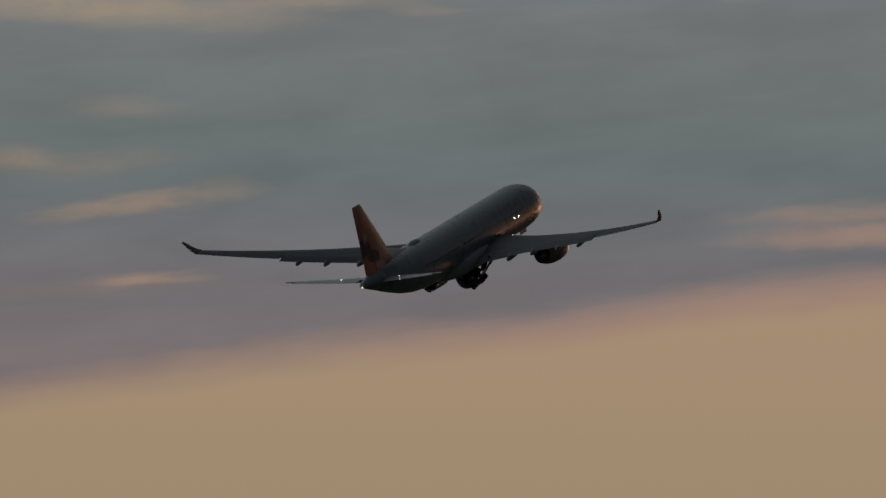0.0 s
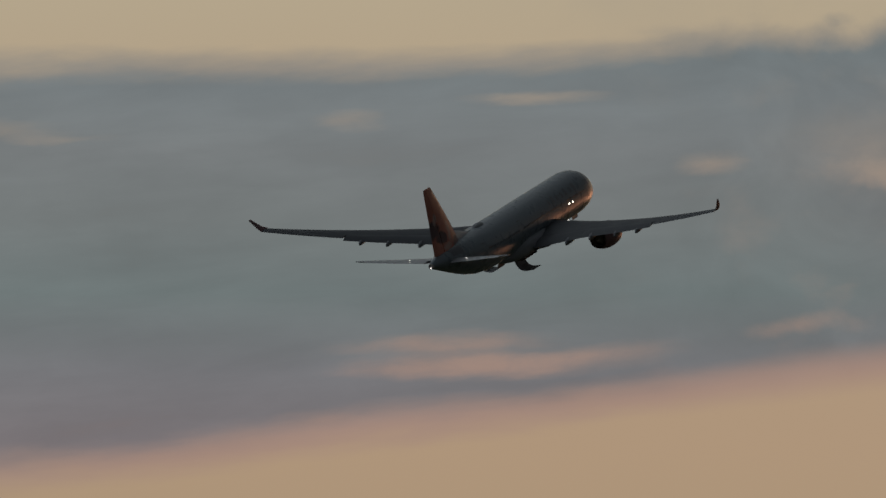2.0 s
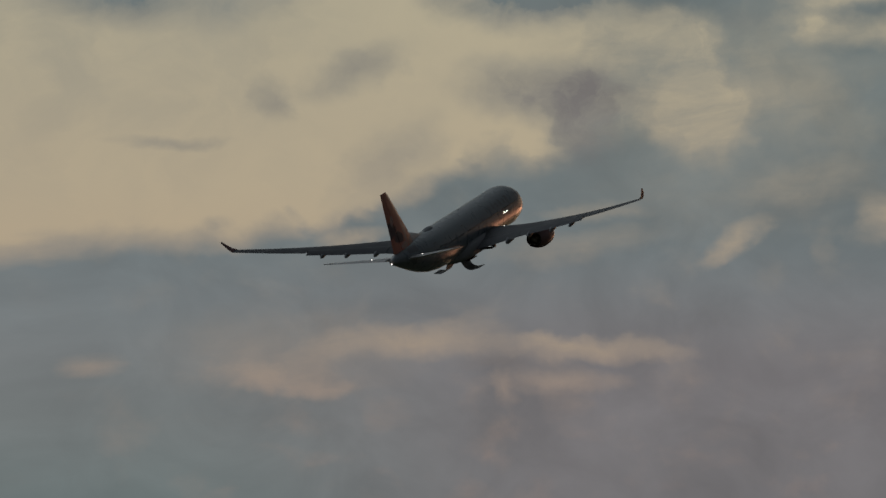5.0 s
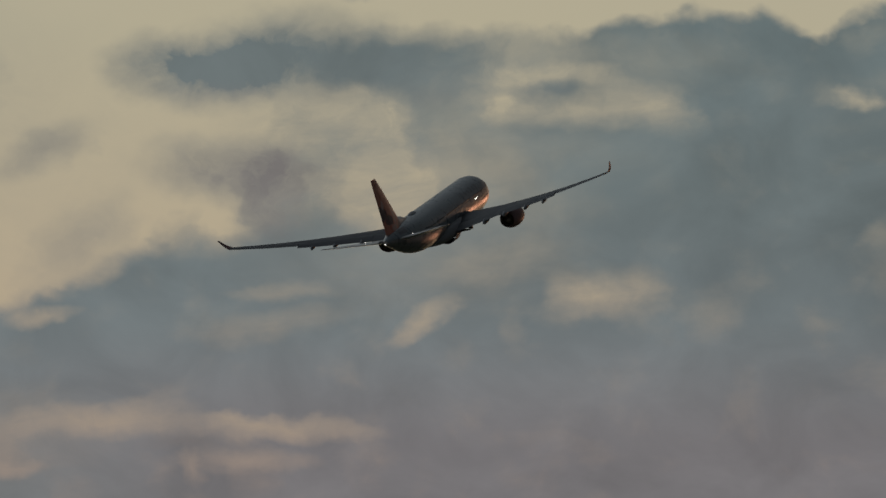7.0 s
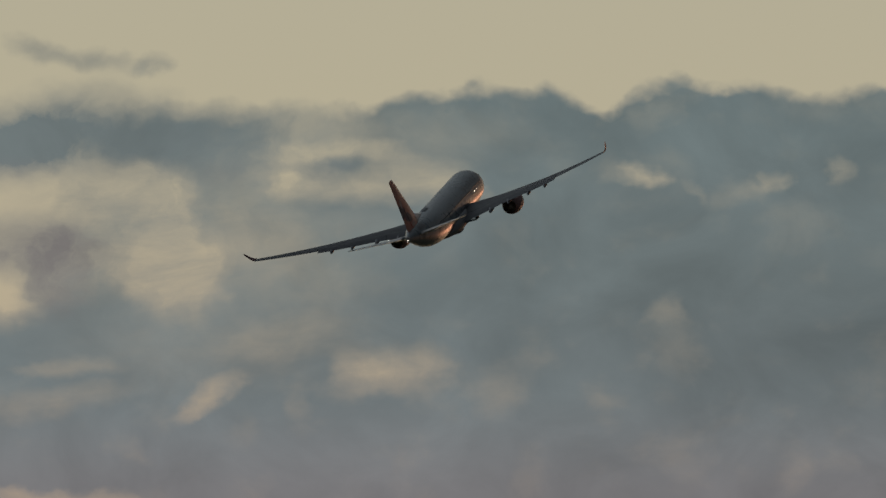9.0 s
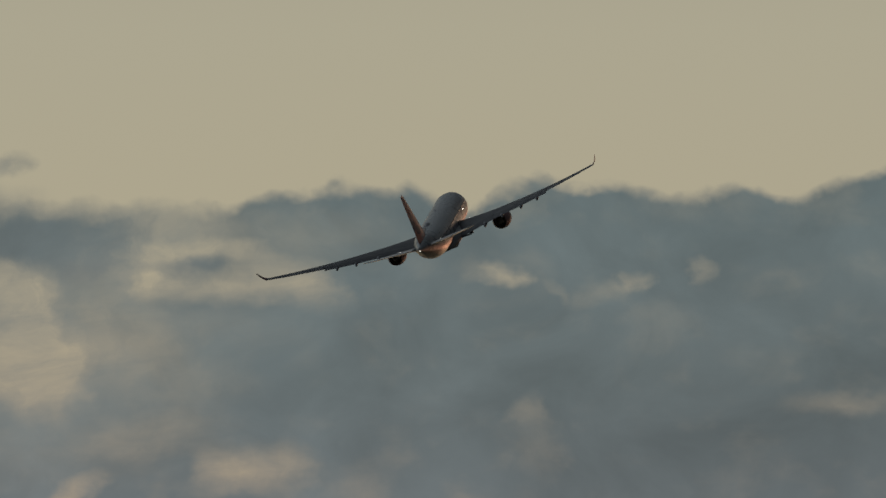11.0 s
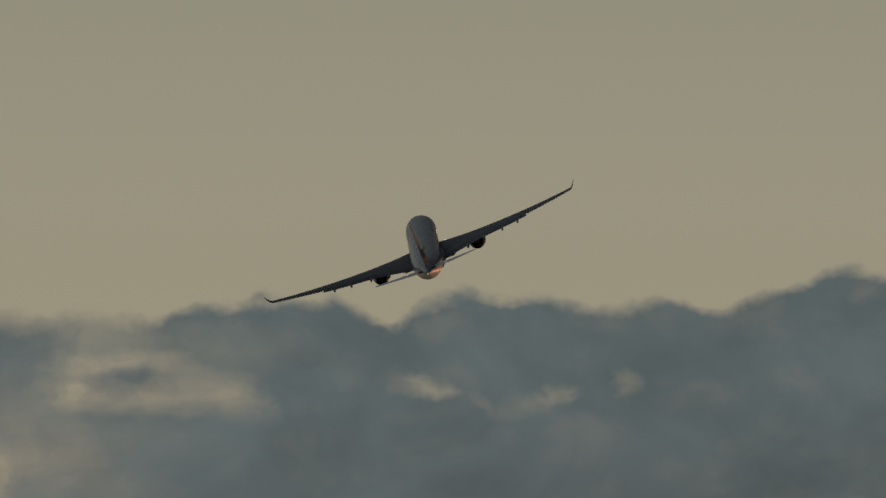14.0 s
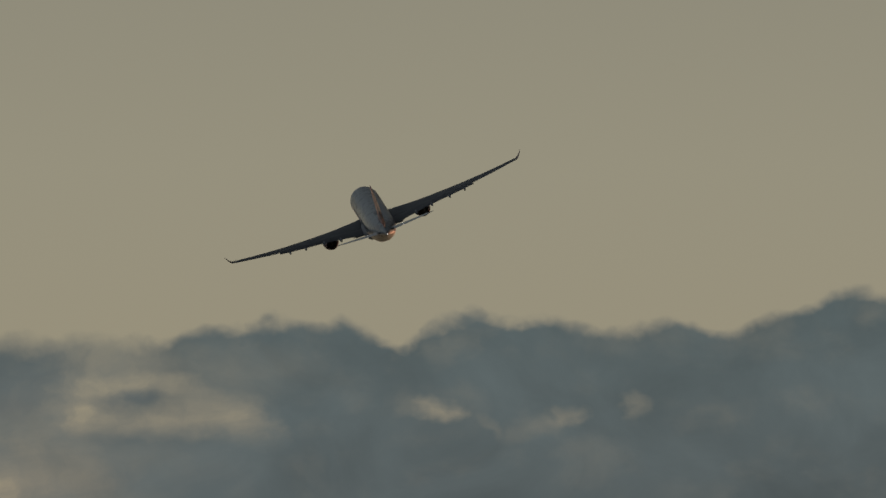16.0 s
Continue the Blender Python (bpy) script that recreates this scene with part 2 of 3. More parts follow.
fall = W.step(V0, -0.6, 1.8, kind="LINEAR")
clear = W.ramp(fall, [(0.0, srgb(163, 159, 141)), (0.20, srgb(174, 168, 146)), (0.33, srgb(176, 168, 144)), (0.50, srgb(178, 164, 139)),
                      (0.70, srgb(172, 148, 124)), (0.85, srgb(172, 147, 121)), (1.0, srgb(165, 144, 115))])
cloud = W.ramp(fall, [(0.30, srgb(98, 110, 111)), (0.45, srgb(111, 121, 122)), (0.54, srgb(114, 122, 124)), (0.583, srgb(116, 122, 124)), (0.625, srgb(117, 121, 122)),
                      (0.675, srgb(114, 119, 119)), (0.73, srgb(107, 116, 116)), (0.79, srgb(114, 114, 117)), (0.88, srgb(124, 114, 116))])
mauve = W.m("MULTIPLY", W.step(U0, -0.7, 0.1, 0.0, 0.85), W.step(V0, 0.68, 0.95))
cloud = W.mix(mauve, cloud, srgb(118, 114, 116))
cloud = W.mix(W.m("MULTIPLY", tufts, W.step(V0, 0.27, 0.36, 0.1, 0.8)), cloud, srgb(124, 117, 114))
billow = W.noise(flat, 4.5, 6.0, 0.55, 0.5)
spread = W.m("MULTIPLY_ADD", heaped, 0.10, 0.03)
shade = W.step(billow, 0.30, 0.70, W.m("SUBTRACT", 1.0, spread), W.m("ADD", 1.0, spread), kind="LINEAR")
shade = W.m("MULTIPLY_ADD", layered, 0.05, W.m("MULTIPLY_ADD", heads, 0.06, shade))
shade = W.m("MULTIPLY", shade, W.m("MULTIPLY_ADD", W.m("MULTIPLY", layered, W.m("SUBTRACT", streaks, 0.5)), 0.4, 1.0))
cloud = W.mix(1.0, cloud, W.xyz(shade, shade, shade), "MULTIPLY")
base = W.m("MULTIPLY", W.step(U0, 0.3, 1.8, 0.3, 1.0), W.step(V0, 0.22, 0.55, 0.0, 0.29))
base = W.m("MULTIPLY", base, W.step(V0, 0.60, 0.85, 1.0, 0.35))
base = W.m("SUBTRACT", 1.0, base)
cloud = W.mix(1.0, cloud, W.xyz(base, base, base), "MULTIPLY")
west = W.mix(density, clear, cloud)
# thin cloud turns mauve high up and pink towards the horizon
haze = W.ramp(fall, [(0.40, srgb(134, 131, 127)), (0.62, srgb(146, 135, 128)), (0.78, srgb(172, 135, 124))])
rosy = W.m("MULTIPLY", W.m("MULTIPLY", density, W.m("SUBTRACT", 1.0, density)), W.m("MULTIPLY", W.step(V0, 0.5, 1.0, 0.7, 1.6), W.step(U0, -2.5, -1.5, 0.35, 1.0)))
west = W.mix(rosy, west, haze)

# the open dusk sky all round, into which the western bank runs out
open_sky = W.node("ShaderNodeTexSky")
open_sky.sky_type, open_sky.sun_disc = "NISHITA", False
open_sky.sun_elevation, open_sky.sun_rotation = radians(SUN_EL), radians(SUN_AZ)
open_sky.air_density, open_sky.dust_density = 1.2, 2.0
aim = W.node("ShaderNodeVectorMath", "DOT_PRODUCT")
W.put(aim.inputs[0], way)
aim.inputs[1].default_value = (-0.035, 0.9966, 0.074)
cover = W.ramp(W.step(aim.outputs["Value"], -1.0, 1.0, kind="LINEAR"), [(0.0, (0.064, 0.074, 0.086)), (0.6, (0.074, 0.086, 0.098)), (1.0, (0.13, 0.145, 0.15))])
tilt = W.m("MAXIMUM", W.m("MULTIPLY_ADD", sep.outputs[0], -1.9, 1.0), 0.35)
cover = W.mix(1.0, cover, W.xyz(tilt, tilt, tilt), "MULTIPLY")
dusk = W.mix(1.0, cover, W.mix(1.0, open_sky.outputs[0], (0.01, 0.01, 0.01), "MULTIPLY"), "ADD")
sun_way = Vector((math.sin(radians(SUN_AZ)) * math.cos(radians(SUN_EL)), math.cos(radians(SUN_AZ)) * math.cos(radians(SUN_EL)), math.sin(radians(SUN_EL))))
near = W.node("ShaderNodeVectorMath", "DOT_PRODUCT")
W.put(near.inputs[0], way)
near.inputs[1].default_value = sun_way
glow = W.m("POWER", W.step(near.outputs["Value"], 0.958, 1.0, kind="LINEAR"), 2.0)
reach = W.m("MULTIPLY", W.step(aim.outputs["Value"], 0.87, 0.985), W.step(height, 7.5, 16.0, 1.0, 0.0))
sky = W.mix(reach, dusk, west)
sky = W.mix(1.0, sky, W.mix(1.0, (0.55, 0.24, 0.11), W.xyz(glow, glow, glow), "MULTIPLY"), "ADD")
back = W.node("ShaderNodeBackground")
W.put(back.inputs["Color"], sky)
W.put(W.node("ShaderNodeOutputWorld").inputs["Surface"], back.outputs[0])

# ---------------------------------------------------------------- materials
def material(name, colour, rough=0.4, metal=0.0, coat=0.0, vary=0.12, grain=6.0, bump=0.0, emit=None):
    mat = bpy.data.materials.new(name)
    mat.use_nodes = True
    n = Net(mat.node_tree)
    bsdf = mat.node_tree.nodes["Principled BSDF"]
    at = n.node("ShaderNodeTexCoord").outputs["Object"]
    stains = n.noise(at, 0.35, 4.0, 0.6)
    fine = n.noise(at, grain, 4.0, 0.6)
    both = n.m("ADD", n.m("MULTIPLY", stains, 0.65), n.m("MULTIPLY", fine, 0.35))
    lift = n.step(both, 0.3, 0.7, 1 - vary, 1 + vary, kind="LINEAR")
    n.put(bsdf.inputs["Base Color"], n.mix(1.0, (*colour, 1), n.xyz(lift, lift, lift), "MULTIPLY"))
    n.put(bsdf.inputs["Roughness"], n.step(both, 0.3, 0.7, rough * 0.8, min(1.0, rough * 1.25), kind="LINEAR"))
    bsdf.inputs["Metallic"].default_value = metal
    bsdf.inputs["Coat Weight"].default_value = coat
    bsdf.inputs["Coat Roughness"].default_value = 0.28
    if bump:
        b = n.node("ShaderNodeBump")
        b.inputs["Strength"].default_value = bump
        b.inputs["Distance"].default_value = 0.05
        n.put(b.inputs["Height"], fine)
        n.put(bsdf.inputs["Normal"], b.outputs[0])
    if emit:
        bsdf.inputs["Emission Color"].default_value = (*emit[:3], 1)
        bsdf.inputs["Emission Strength"].default_value = emit[3]
    return mat


PAINT = material("fuselage_paint", (0.20, 0.232, 0.255), 0.28, 0.0, 0.12, 0.07, 0.9)
PAINT.node_tree.nodes["Principled BSDF"].inputs["Specular IOR Level"].default_value = 0.36
# glossy white, its brightness standing in for the sky's reflection along the spine
FILLET_SHEEN = material("white_paint", (0.70, 0.70, 0.70), 0.22, 0.0, 0.4, 0.06, 3.0)
TAIL_GREY = material("tailplane_paint", (0.38, 0.39, 0.40), 0.28, 0.0, 0.5, 0.10, 2.0)
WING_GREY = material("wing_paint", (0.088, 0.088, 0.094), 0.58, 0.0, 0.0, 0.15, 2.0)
FAIRING = material("fairing_paint", (0.30, 0.30, 0.31), 0.55, 0.0, 0.0, 0.12, 2.0)
BARE = material("bare_metal", (0.60, 0.60, 0.60), 0.28, 1.0, 0.0, 0.10, 5.0)
HOT = material("exhaust_metal", (0.50, 0.42, 0.38), 0.5, 0.1, 0.0, 0.3, 6.0)
MAROON = material("maroon_paint", (0.23, 0.11, 0.11), 0.5, 0.0, 0.05, 0.2, 2.5)
RUBBER = material("tyre_rubber", (0.025, 0.025, 0.025), 0.8, 0.0, 0.0, 0.2, 12.0, 0.2)
STEEL = material("gear_steel", (0.16, 0.16, 0.17), 0.4, 0.7, 0.0, 0.2, 8.0)
DARK = material("dark_cavity", (0.05, 0.045, 0.045), 0.7, 0.0, 0.0, 0.2, 4.0)
GLASS = material("dark_glass", (0.02, 0.022, 0.025), 0.08, 0.0, 0.5, 0.1, 4.0)
TITLE = material("title_paint", (0.125, 0.125, 0.14), 0.35, 0.0, 0.2, 0.1, 4.0)
SEAM = material("seam_grey", (0.16, 0.16, 0.16), 0.5, 0.0, 0.0, 0.1, 4.0)
LAMP = material("lamp_white", (0.8, 0.8, 0.8), 0.3, emit=(1.0, 0.93, 0.82, 10.0))
LAMP_DIM = material("lamp_dim", (0.8, 0.8, 0.8), 0.3, emit=(1.0, 0.93, 0.85, 3.0))
BEACON = material("beacon_red", (0.5, 0.05, 0.03), 0.2, emit=(1.0, 0.07, 0.045, 45.0))


def fin_material():
    """Orange fin with dark maroon and golden painted shapes."""
    mat = bpy.data.materials.new("fin_paint")
    mat.use_nodes = True
    n = Net(mat.node_tree)
    bsdf = mat.node_tree.nodes["Principled BSDF"]
    at = n.node("ShaderNodeTexCoord").outputs["Object"]
    s = n.node("ShaderNodeSeparateXYZ")
    n.put(s.inputs[0], at)
    z = s.outputs[2]
    lead = n.m("MULTIPLY_ADD", n.m("SUBTRACT", z, 2.2), -1.03, -21.2)
    chord = n.m("MULTIPLY_ADD", n.m("SUBTRACT", z, 2.2), -0.81, 10.0)
    wob = n.m("MULTIPLY", n.m("SUBTRACT", n.noise(n.xyz(0.0, s.outputs[1], z), 0.9, 3.0), 0.5), 0.9)
    c = n.m("ADD", n.m("DIVIDE", n.m("SUBTRACT", lead, s.outputs[1]), chord), n.m("MULTIPLY", wob, 0.25))
    zz = n.m("ADD", z, wob)
    dark = 0.0
    for c0, z0, a, b in ((0.93, 5.5, 0.34, 1.2), (0.62, 4.2, 0.20, 0.8), (0.18, 2.9, 0.18, 0.7)):
        d = n.node("ShaderNodeVectorMath", "LENGTH")
        n.put(d.inputs[0], n.xyz(n.m("DIVIDE", n.m("SUBTRACT", c, c0), a), n.m("DIVIDE", n.m("SUBTRACT", zz, z0), b)))
        dark = n.m("MAXIMUM", dark, n.step(d.outputs["Value"], 0.75, 1.15, 1.0, 0.0))
    base = n.ramp(n.noise(at, 0.5, 4.0, 0.6), [(0.3, (0.55, 0.125, 0.075)), (0.7, (0.70, 0.21, 0.12))])
    pale = 0.0
    for c0, z0, a, b in ((0.30, 4.6, 0.07, 1.5), (0.52, 2.9, 0.14, 0.55), (0.66, 6.6, 0.06, 0.9)):
        d = n.node("ShaderNodeVectorMath", "LENGTH")
        n.put(d.inputs[0], n.xyz(n.m("DIVIDE", n.m("ADD", n.m("SUBTRACT", c, c0), n.m("MULTIPLY", n.m("SUBTRACT", zz, z0), 0.06)), a), n.m("DIVIDE", n.m("SUBTRACT", zz, z0), b)))
        pale = n.m("MAXIMUM", pale, n.step(d.outputs["Value"], 0.6, 1.2, 0.75, 0.0))
    col = n.mix(pale, n.mix(dark, base, (0.10, 0.03, 0.035)), (0.62, 0.42, 0.36))
    n.put(bsdf.inputs["Base Color"], col)
    bsdf.inputs["Roughness"].default_value = 0.35
    bsdf.inputs["Coat Weight"].default_value = 0.2
    bsdf.inputs["Coat Roughness"].default_value = 0.15
    return mat


FIN = fin_material()


def ground_material():
    mat = bpy.data.materials.new("airfield_grass")
    mat.use_nodes = True
    n = Net(mat.node_tree)
    bsdf = mat.node_tree.nodes["Principled BSDF"]
    at = n.node("ShaderNodeTexCoord").outputs["Object"]
    f = n.m("ADD", n.m("MULTIPLY", n.noise(at, 0.01, 4.0), 0.6), n.m("MULTIPLY", n.noise(at, 0.8, 5.0), 0.4))
    n.put(bsdf.inputs["Base Color"], n.ramp(f, [(0.35, (0.035, 0.045, 0.02)), (0.65, (0.09, 0.085, 0.045))]))
    bsdf.inputs["Roughness"].default_value = 0.95
    return mat


# ---------------------------------------------------------------- ground
bm = bmesh.new()
bmesh.ops.create_circle(bm, cap_ends=True, segments=96, radius=4900)
me = bpy.data.meshes.new("ground")
bm.to_mesh(me)
bm.free()
me.materials.append(ground_material())
tagged(new("ground", me), "flat dark grass airfield reaching to the horizon", "ground", kind="structure")


# ---------------------------------------------------------------- mesh helpers
def part(name, bm, mat, parent, label="", sharp=35):
    me = bpy.data.meshes.new(name)
    bmesh.ops.recalc_face_normals(bm, faces=bm.faces)
    bm.to_mesh(me)
    bm.free()
    me.materials.append(mat)
    me.shade_smooth()
    me.set_sharp_from_angle(angle=radians(sharp))
    ob = new(name, me)
    ob.parent = parent
    if label:
        ob["label"] = label
    return ob


def twin(ob, parent, name=None):
    """The same part mirrored to the other side."""
    bm = bmesh.new()
    bm.from_mesh(ob.data)
    for v in bm.verts:
        v.co.x = -v.co.x
    bmesh.ops.reverse_faces(bm, faces=bm.faces)
    return part(name or ob.name.split(".")[0], bm, ob.data.materials[0], parent, ob.get("label", ""))


def loft(rings, closed_ring=True, caps=True):
    bm = bmesh.new()
    rows = [[bm.verts.new(p) for p in ring] for ring in rings]
    n = len(rows[0])
    for a, b in zip(rows, rows[1:]):
        for i in range(n if closed_ring else n - 1):
            j = (i + 1) % n
            bm.faces.new((a[i], a[j], b[j], b[i]))
    if caps:
        bm.faces.new(rows[0][::-1])
        bm.faces.new(rows[-1])
    return bm


def interp(x, table):
    """Smooth table look-up: rows of (x, a, b, ...)."""
    for p, q in zip(table, table[1:]):
        if x <= q[0]:
            f = max(0.0, (x - p[0]) / (q[0] - p[0]))
            return [a + (b - a) * f for a, b in zip(p[1:], q[1:])]
    return list(table[-1][1:])


def foil(chord, thick, n=14, cut0=0.0, cut1=1.0):
    """Airfoil outline (along, up) from the trailing edge over the top to the nose and back below."""
    def half(x):
        return 5 * thick * (0.2969 * math.sqrt(x) - 0.126 * x - 0.3516 * x * x + 0.2843 * x ** 3 - 0.1036 * x ** 4)
    xs = [cut0 + (cut1 - cut0) * 0.5 * (1 + math.cos(math.pi * i / n)) for i in range(n + 1)]
    up = [(x * chord, (half(x) + 0.02 * math.sin(math.pi * x)) * chord + 0.006) for x in xs]
    lo = [(x * chord, (-half(x) * 0.8 + 0.015 * math.sin(math.pi * x)) * chord - 0.006) for x in xs[::-1]]
    return up + lo


def panel(sections, n=14, cut0=0.0, cut1=1.0, vertical=False, slope=0.0):
    """A wing-like body from sections (span, lead, chord, height, thickness[, slope]); slope lowers it towards the trailing edge."""
    rings = []
    for x, lead, chord, z, thick, *own in sections:
        k = own[0] if own else slope
        ring = []
        for a, h in foil(chord, thick, n, cut0, cut1):
            ring.append((h, lead - a, z) if vertical else (x, lead - a, z + h - a * k))
        rings.append(ring)
    return loft(rings)


def tube(path, radius, segments=10):
    """A round bar along a path of points."""
    rings = []
    pts = [Vector(p) for p in path]
    for i, p in enumerate(pts):
        d = (pts[min(i + 1, len(pts) - 1)] - pts[max(i - 1, 0)]).normalized()
        q = d.to_track_quat("Z", "Y")
        r = radius[i] if isinstance(radius, (list, tuple)) else radius
        rings.append([p + q @ Vector((r * math.cos(a), r * math.sin(a), 0)) for a in [2 * math.pi * k / segments for k in range(segments)]])
    return loft(rings)


def turned(profile_rows, centre, axis="y", segments=40):
    """A body of revolution from (along, radius) rows round an axis through centre."""
    cx, cy, cz = centre
    rings = []
    for s, r in profile_rows:
        ring = []
        for k in range(segments):
            a = 2 * math.pi * k / segments
            if axis == "y":
                ring.append((cx + r * math.cos(a), cy + s, cz + r * math.sin(a)))
            else:
                ring.append((cx + s, cy + r * math.cos(a), cz + r * math.sin(a)))
        rings.append(ring)
    return loft(rings)


# ---------------------------------------------------------------- airliner
# x to its right wing, y to its nose, z up; y = 30 - distance from the nose
plane = tagged(new("airliner"), "grey twin-engine airliner climbing with an orange patterned fin", "airplane")
NOSE = 27.8


def y_of(s):
    """From the distance behind the nose to y; the constant tube takes up the difference."""
    if s <= 8.5:
        return NOSE - s
    if s >= 42.0:
        return 31.3 - s
    f = (s - 8.5) / 33.5
    return (NOSE - 8.5) * (1 - f) + (31.3 - 42.0) * f


# stations from the nose
BODY = [(0.0, -0.80, 0.03, 0.03), (0.12, -0.78, 0.45, 0.45), (0.4, -0.74, 0.88, 0.86), (0.9, -0.64, 1.32, 1.28), (1.6, -0.50, 1.74, 1.70),
        (2.6, -0.30, 2.14, 2.14), (3.9, -0.13, 2.50, 2.50), (5.3, -0.04, 2.72, 2.72), (6.9, 0.0, 2.82, 2.82), (43.0, 0.0, 2.82, 2.82),
        (45.5, 0.03, 2.79, 2.79), (48.5, 0.16, 2.65, 2.65), (51.5, 0.40, 2.38, 2.38), (54.5, 0.72, 1.98, 2.00), (57.5, 1.03, 1.50, 1.53),
        (60.0, 1.24, 1.04, 1.08), (62.0, 1.36, 0.64, 0.68), (63.2, 1.42, 0.40, 0.42), (63.65, 1.44, 0.30, 0.32)]


def body_at(s):
    return interp(s, BODY)


def skin(s, angle, out=0.0):
    """A point on the fuselage: angle in degrees up from its right side."""
    z, rx, rz = body_at(s)
    a = radians(angle)
    return Vector(((rx + out) * math.cos(a), y_of(s), z + (rz + out) * math.sin(a)))


stations = [0, 0.12, 0.4, 0.9, 1.6, 2.6, 3.9, 5.3, 6.9, 8.5] + [8.5 + 2.3 * i for i in range(1, 15)] + [43, 45.5, 47, 48.5, 50, 51.5, 53, 54.5, 56, 57.5, 58.8, 60, 61, 62, 63.2, 63.65]
fuselage = part("fuselage", loft([[skin(s, 360 * k / 56) for k in range(56)] for s in stations]), PAINT, plane,
                "grey painted tube with a warm sheen low on its side", 60)


def patch(name, s0, s1, a0, a1, mat, parent, out=0.012, label="", side=1, steps=4):
    """A thin plate that follows the skin between two stations and two angles."""
    rings = []
    for i in range(steps + 1):
        s = s0 + (s1 - s0) * i / steps
        ring = [skin(s, a0 + (a1 - a0) * k / 4, out) for k in range(5)] + [skin(s, a1 + (a0 - a1) * k / 4, -0.03) for k in range(5)]
        rings.append([Vector((p.x * side, p.y, p.z)) for p in ring])
    return part(name, loft(rings), mat, parent, label)


# cockpit glazing, three panes a side
for side in (1, -1):
    for s0, s1, a0, a1 in ((1.75, 2.55, 52, 84), (2.2, 3.1, 30, 50), (3.0, 3.9, 24, 40)):
        patch("cockpit_window", s0, s1, a0, a1, GLASS, fuselage, 0.015, "dark windscreen pane", side)
# doors with a darker seam round them
for side in (1, -1):
    for s in (6.3, 17.2, 36.0, 50.0):
        lift = 12 if s < 45 else 6
        patch("door_seam", s - 0.62, s + 0.62, -22 + lift, 24 + lift, SEAM, fuselage, 0.006, "", side)
        patch("door", s - 0.54, s + 0.54, -20 + lift, 22 + lift, PAINT, fuselage, 0.014, "", side)
# cabin windows share one mesh
bm = bmesh.new()
ring = [(0.0, 0.12 * math.cos(a) * (1.15 if abs(math.sin(a)) < 0.5 else 1), 0.18 * math.sin(a)) for a in [2 * math.pi * k / 10 for k in range(10)]]
inner = [bm.verts.new((0.012, y, z)) for _, y, z in ring]
outer = [bm.verts.new((-0.05, y * 1.1, z * 1.1)) for _, y, z in ring]
bm.faces.new(inner)
for i in range(10):
    j = (i + 1) % 10
    bm.faces.new((inner[i], outer[i], outer[j], inner[j]))
first = part("cabin_window", bm, GLASS, fuselage, "small dark oval pane")
first.location = skin(8.0, 11.0)
pane = first.data
for side in (1, -1):
    for i in range(78):
        s = 8.0 + 0.53 * i
        if any(abs(s - d) < 0.85 for d in (17.2, 36.0)) or (side == 1 and i == 0):
            continue
        w = new("cabin_window", pane)
        w.parent = fuselage
        p = skin(s, 11.0)
        w.location = (p.x * side, p.y, p.z)
        if side < 0:
            w.rotation_euler = (0, 0, math.pi)
# unreadable dark title along the forward side: plain bars
for side in (1, -1):
    for i, (w, up, dn) in enumerate(((1.5, 45, 25), (1.1, 40, 25), (1.3, 45, 25), (1.1, 40, 25), (1.4, 40, 25), (1.2, 45, 25), (1.0, 40, 25))):
        s0 = 10.5 + 1.9 * i
        patch("title_bar", s0, s0 + w * 0.7, dn, up, TITLE, fuselage, 0.008, "dark painted bar", side)
    patch("title_bar", 26.0, 27.0, 14, 22, TITLE, fuselage, 0.008, "dark painted bar", side)
    patch("tail_marking", 55.6, 58.6, 22, 60, TITLE, fuselage, 0.010, "dark painted mark below the fin", side, 8)
# satellite aerial dome on the spine
part("aerial_dome", loft([[(0.55 * w * math.cos(a), y_of(s), 2.68 + 0.92 * h * max(0.0, math.sin(a)) - (0.1 if math.sin(a) < -0.01 else 0)) for a in [2 * math.pi * k / 20 for k in range(20)]]
                          for s, w, h in ((43.4, 0.25, 0.16), (43.8, 0.75, 0.36), (44.4, 1.0, 0.48), (45.6, 1.0, 0.48), (46.2, 0.8, 0.38), (46.7, 0.25, 0.2))]),
     FAIRING, fuselage, "grey dome on the spine")
# exhaust of the auxiliary power unit with the tail lamp below
part("tail_exhaust", turned([(0.0, 0.33), (-0.25, 0.28), (-0.25, 0.2), (0.1, 0.18)], (0, y_of(63.55), 1.42), segments=20), HOT, fuselage, "dark round exhaust")
part("tail_lamp", turned([(0.04, 0.05), (-0.05, 0.06), (-0.10, 0.03)], (0, y_of(63.75), 1.22), segments=12), LAMP_DIM, fuselage, "small white tail lamp")
# pair of wing lamps on the right side of the forward fuselage
for y in (13.65, 14.95):
    part("wing_lamp", turned([(-0.05, 0.03), (0.02, 0.14), (0.04, 0.12), (0.055, 0.02)], (2.772, y, 0.06), "x", 12), LAMP, fuselage, "bright white lamp")

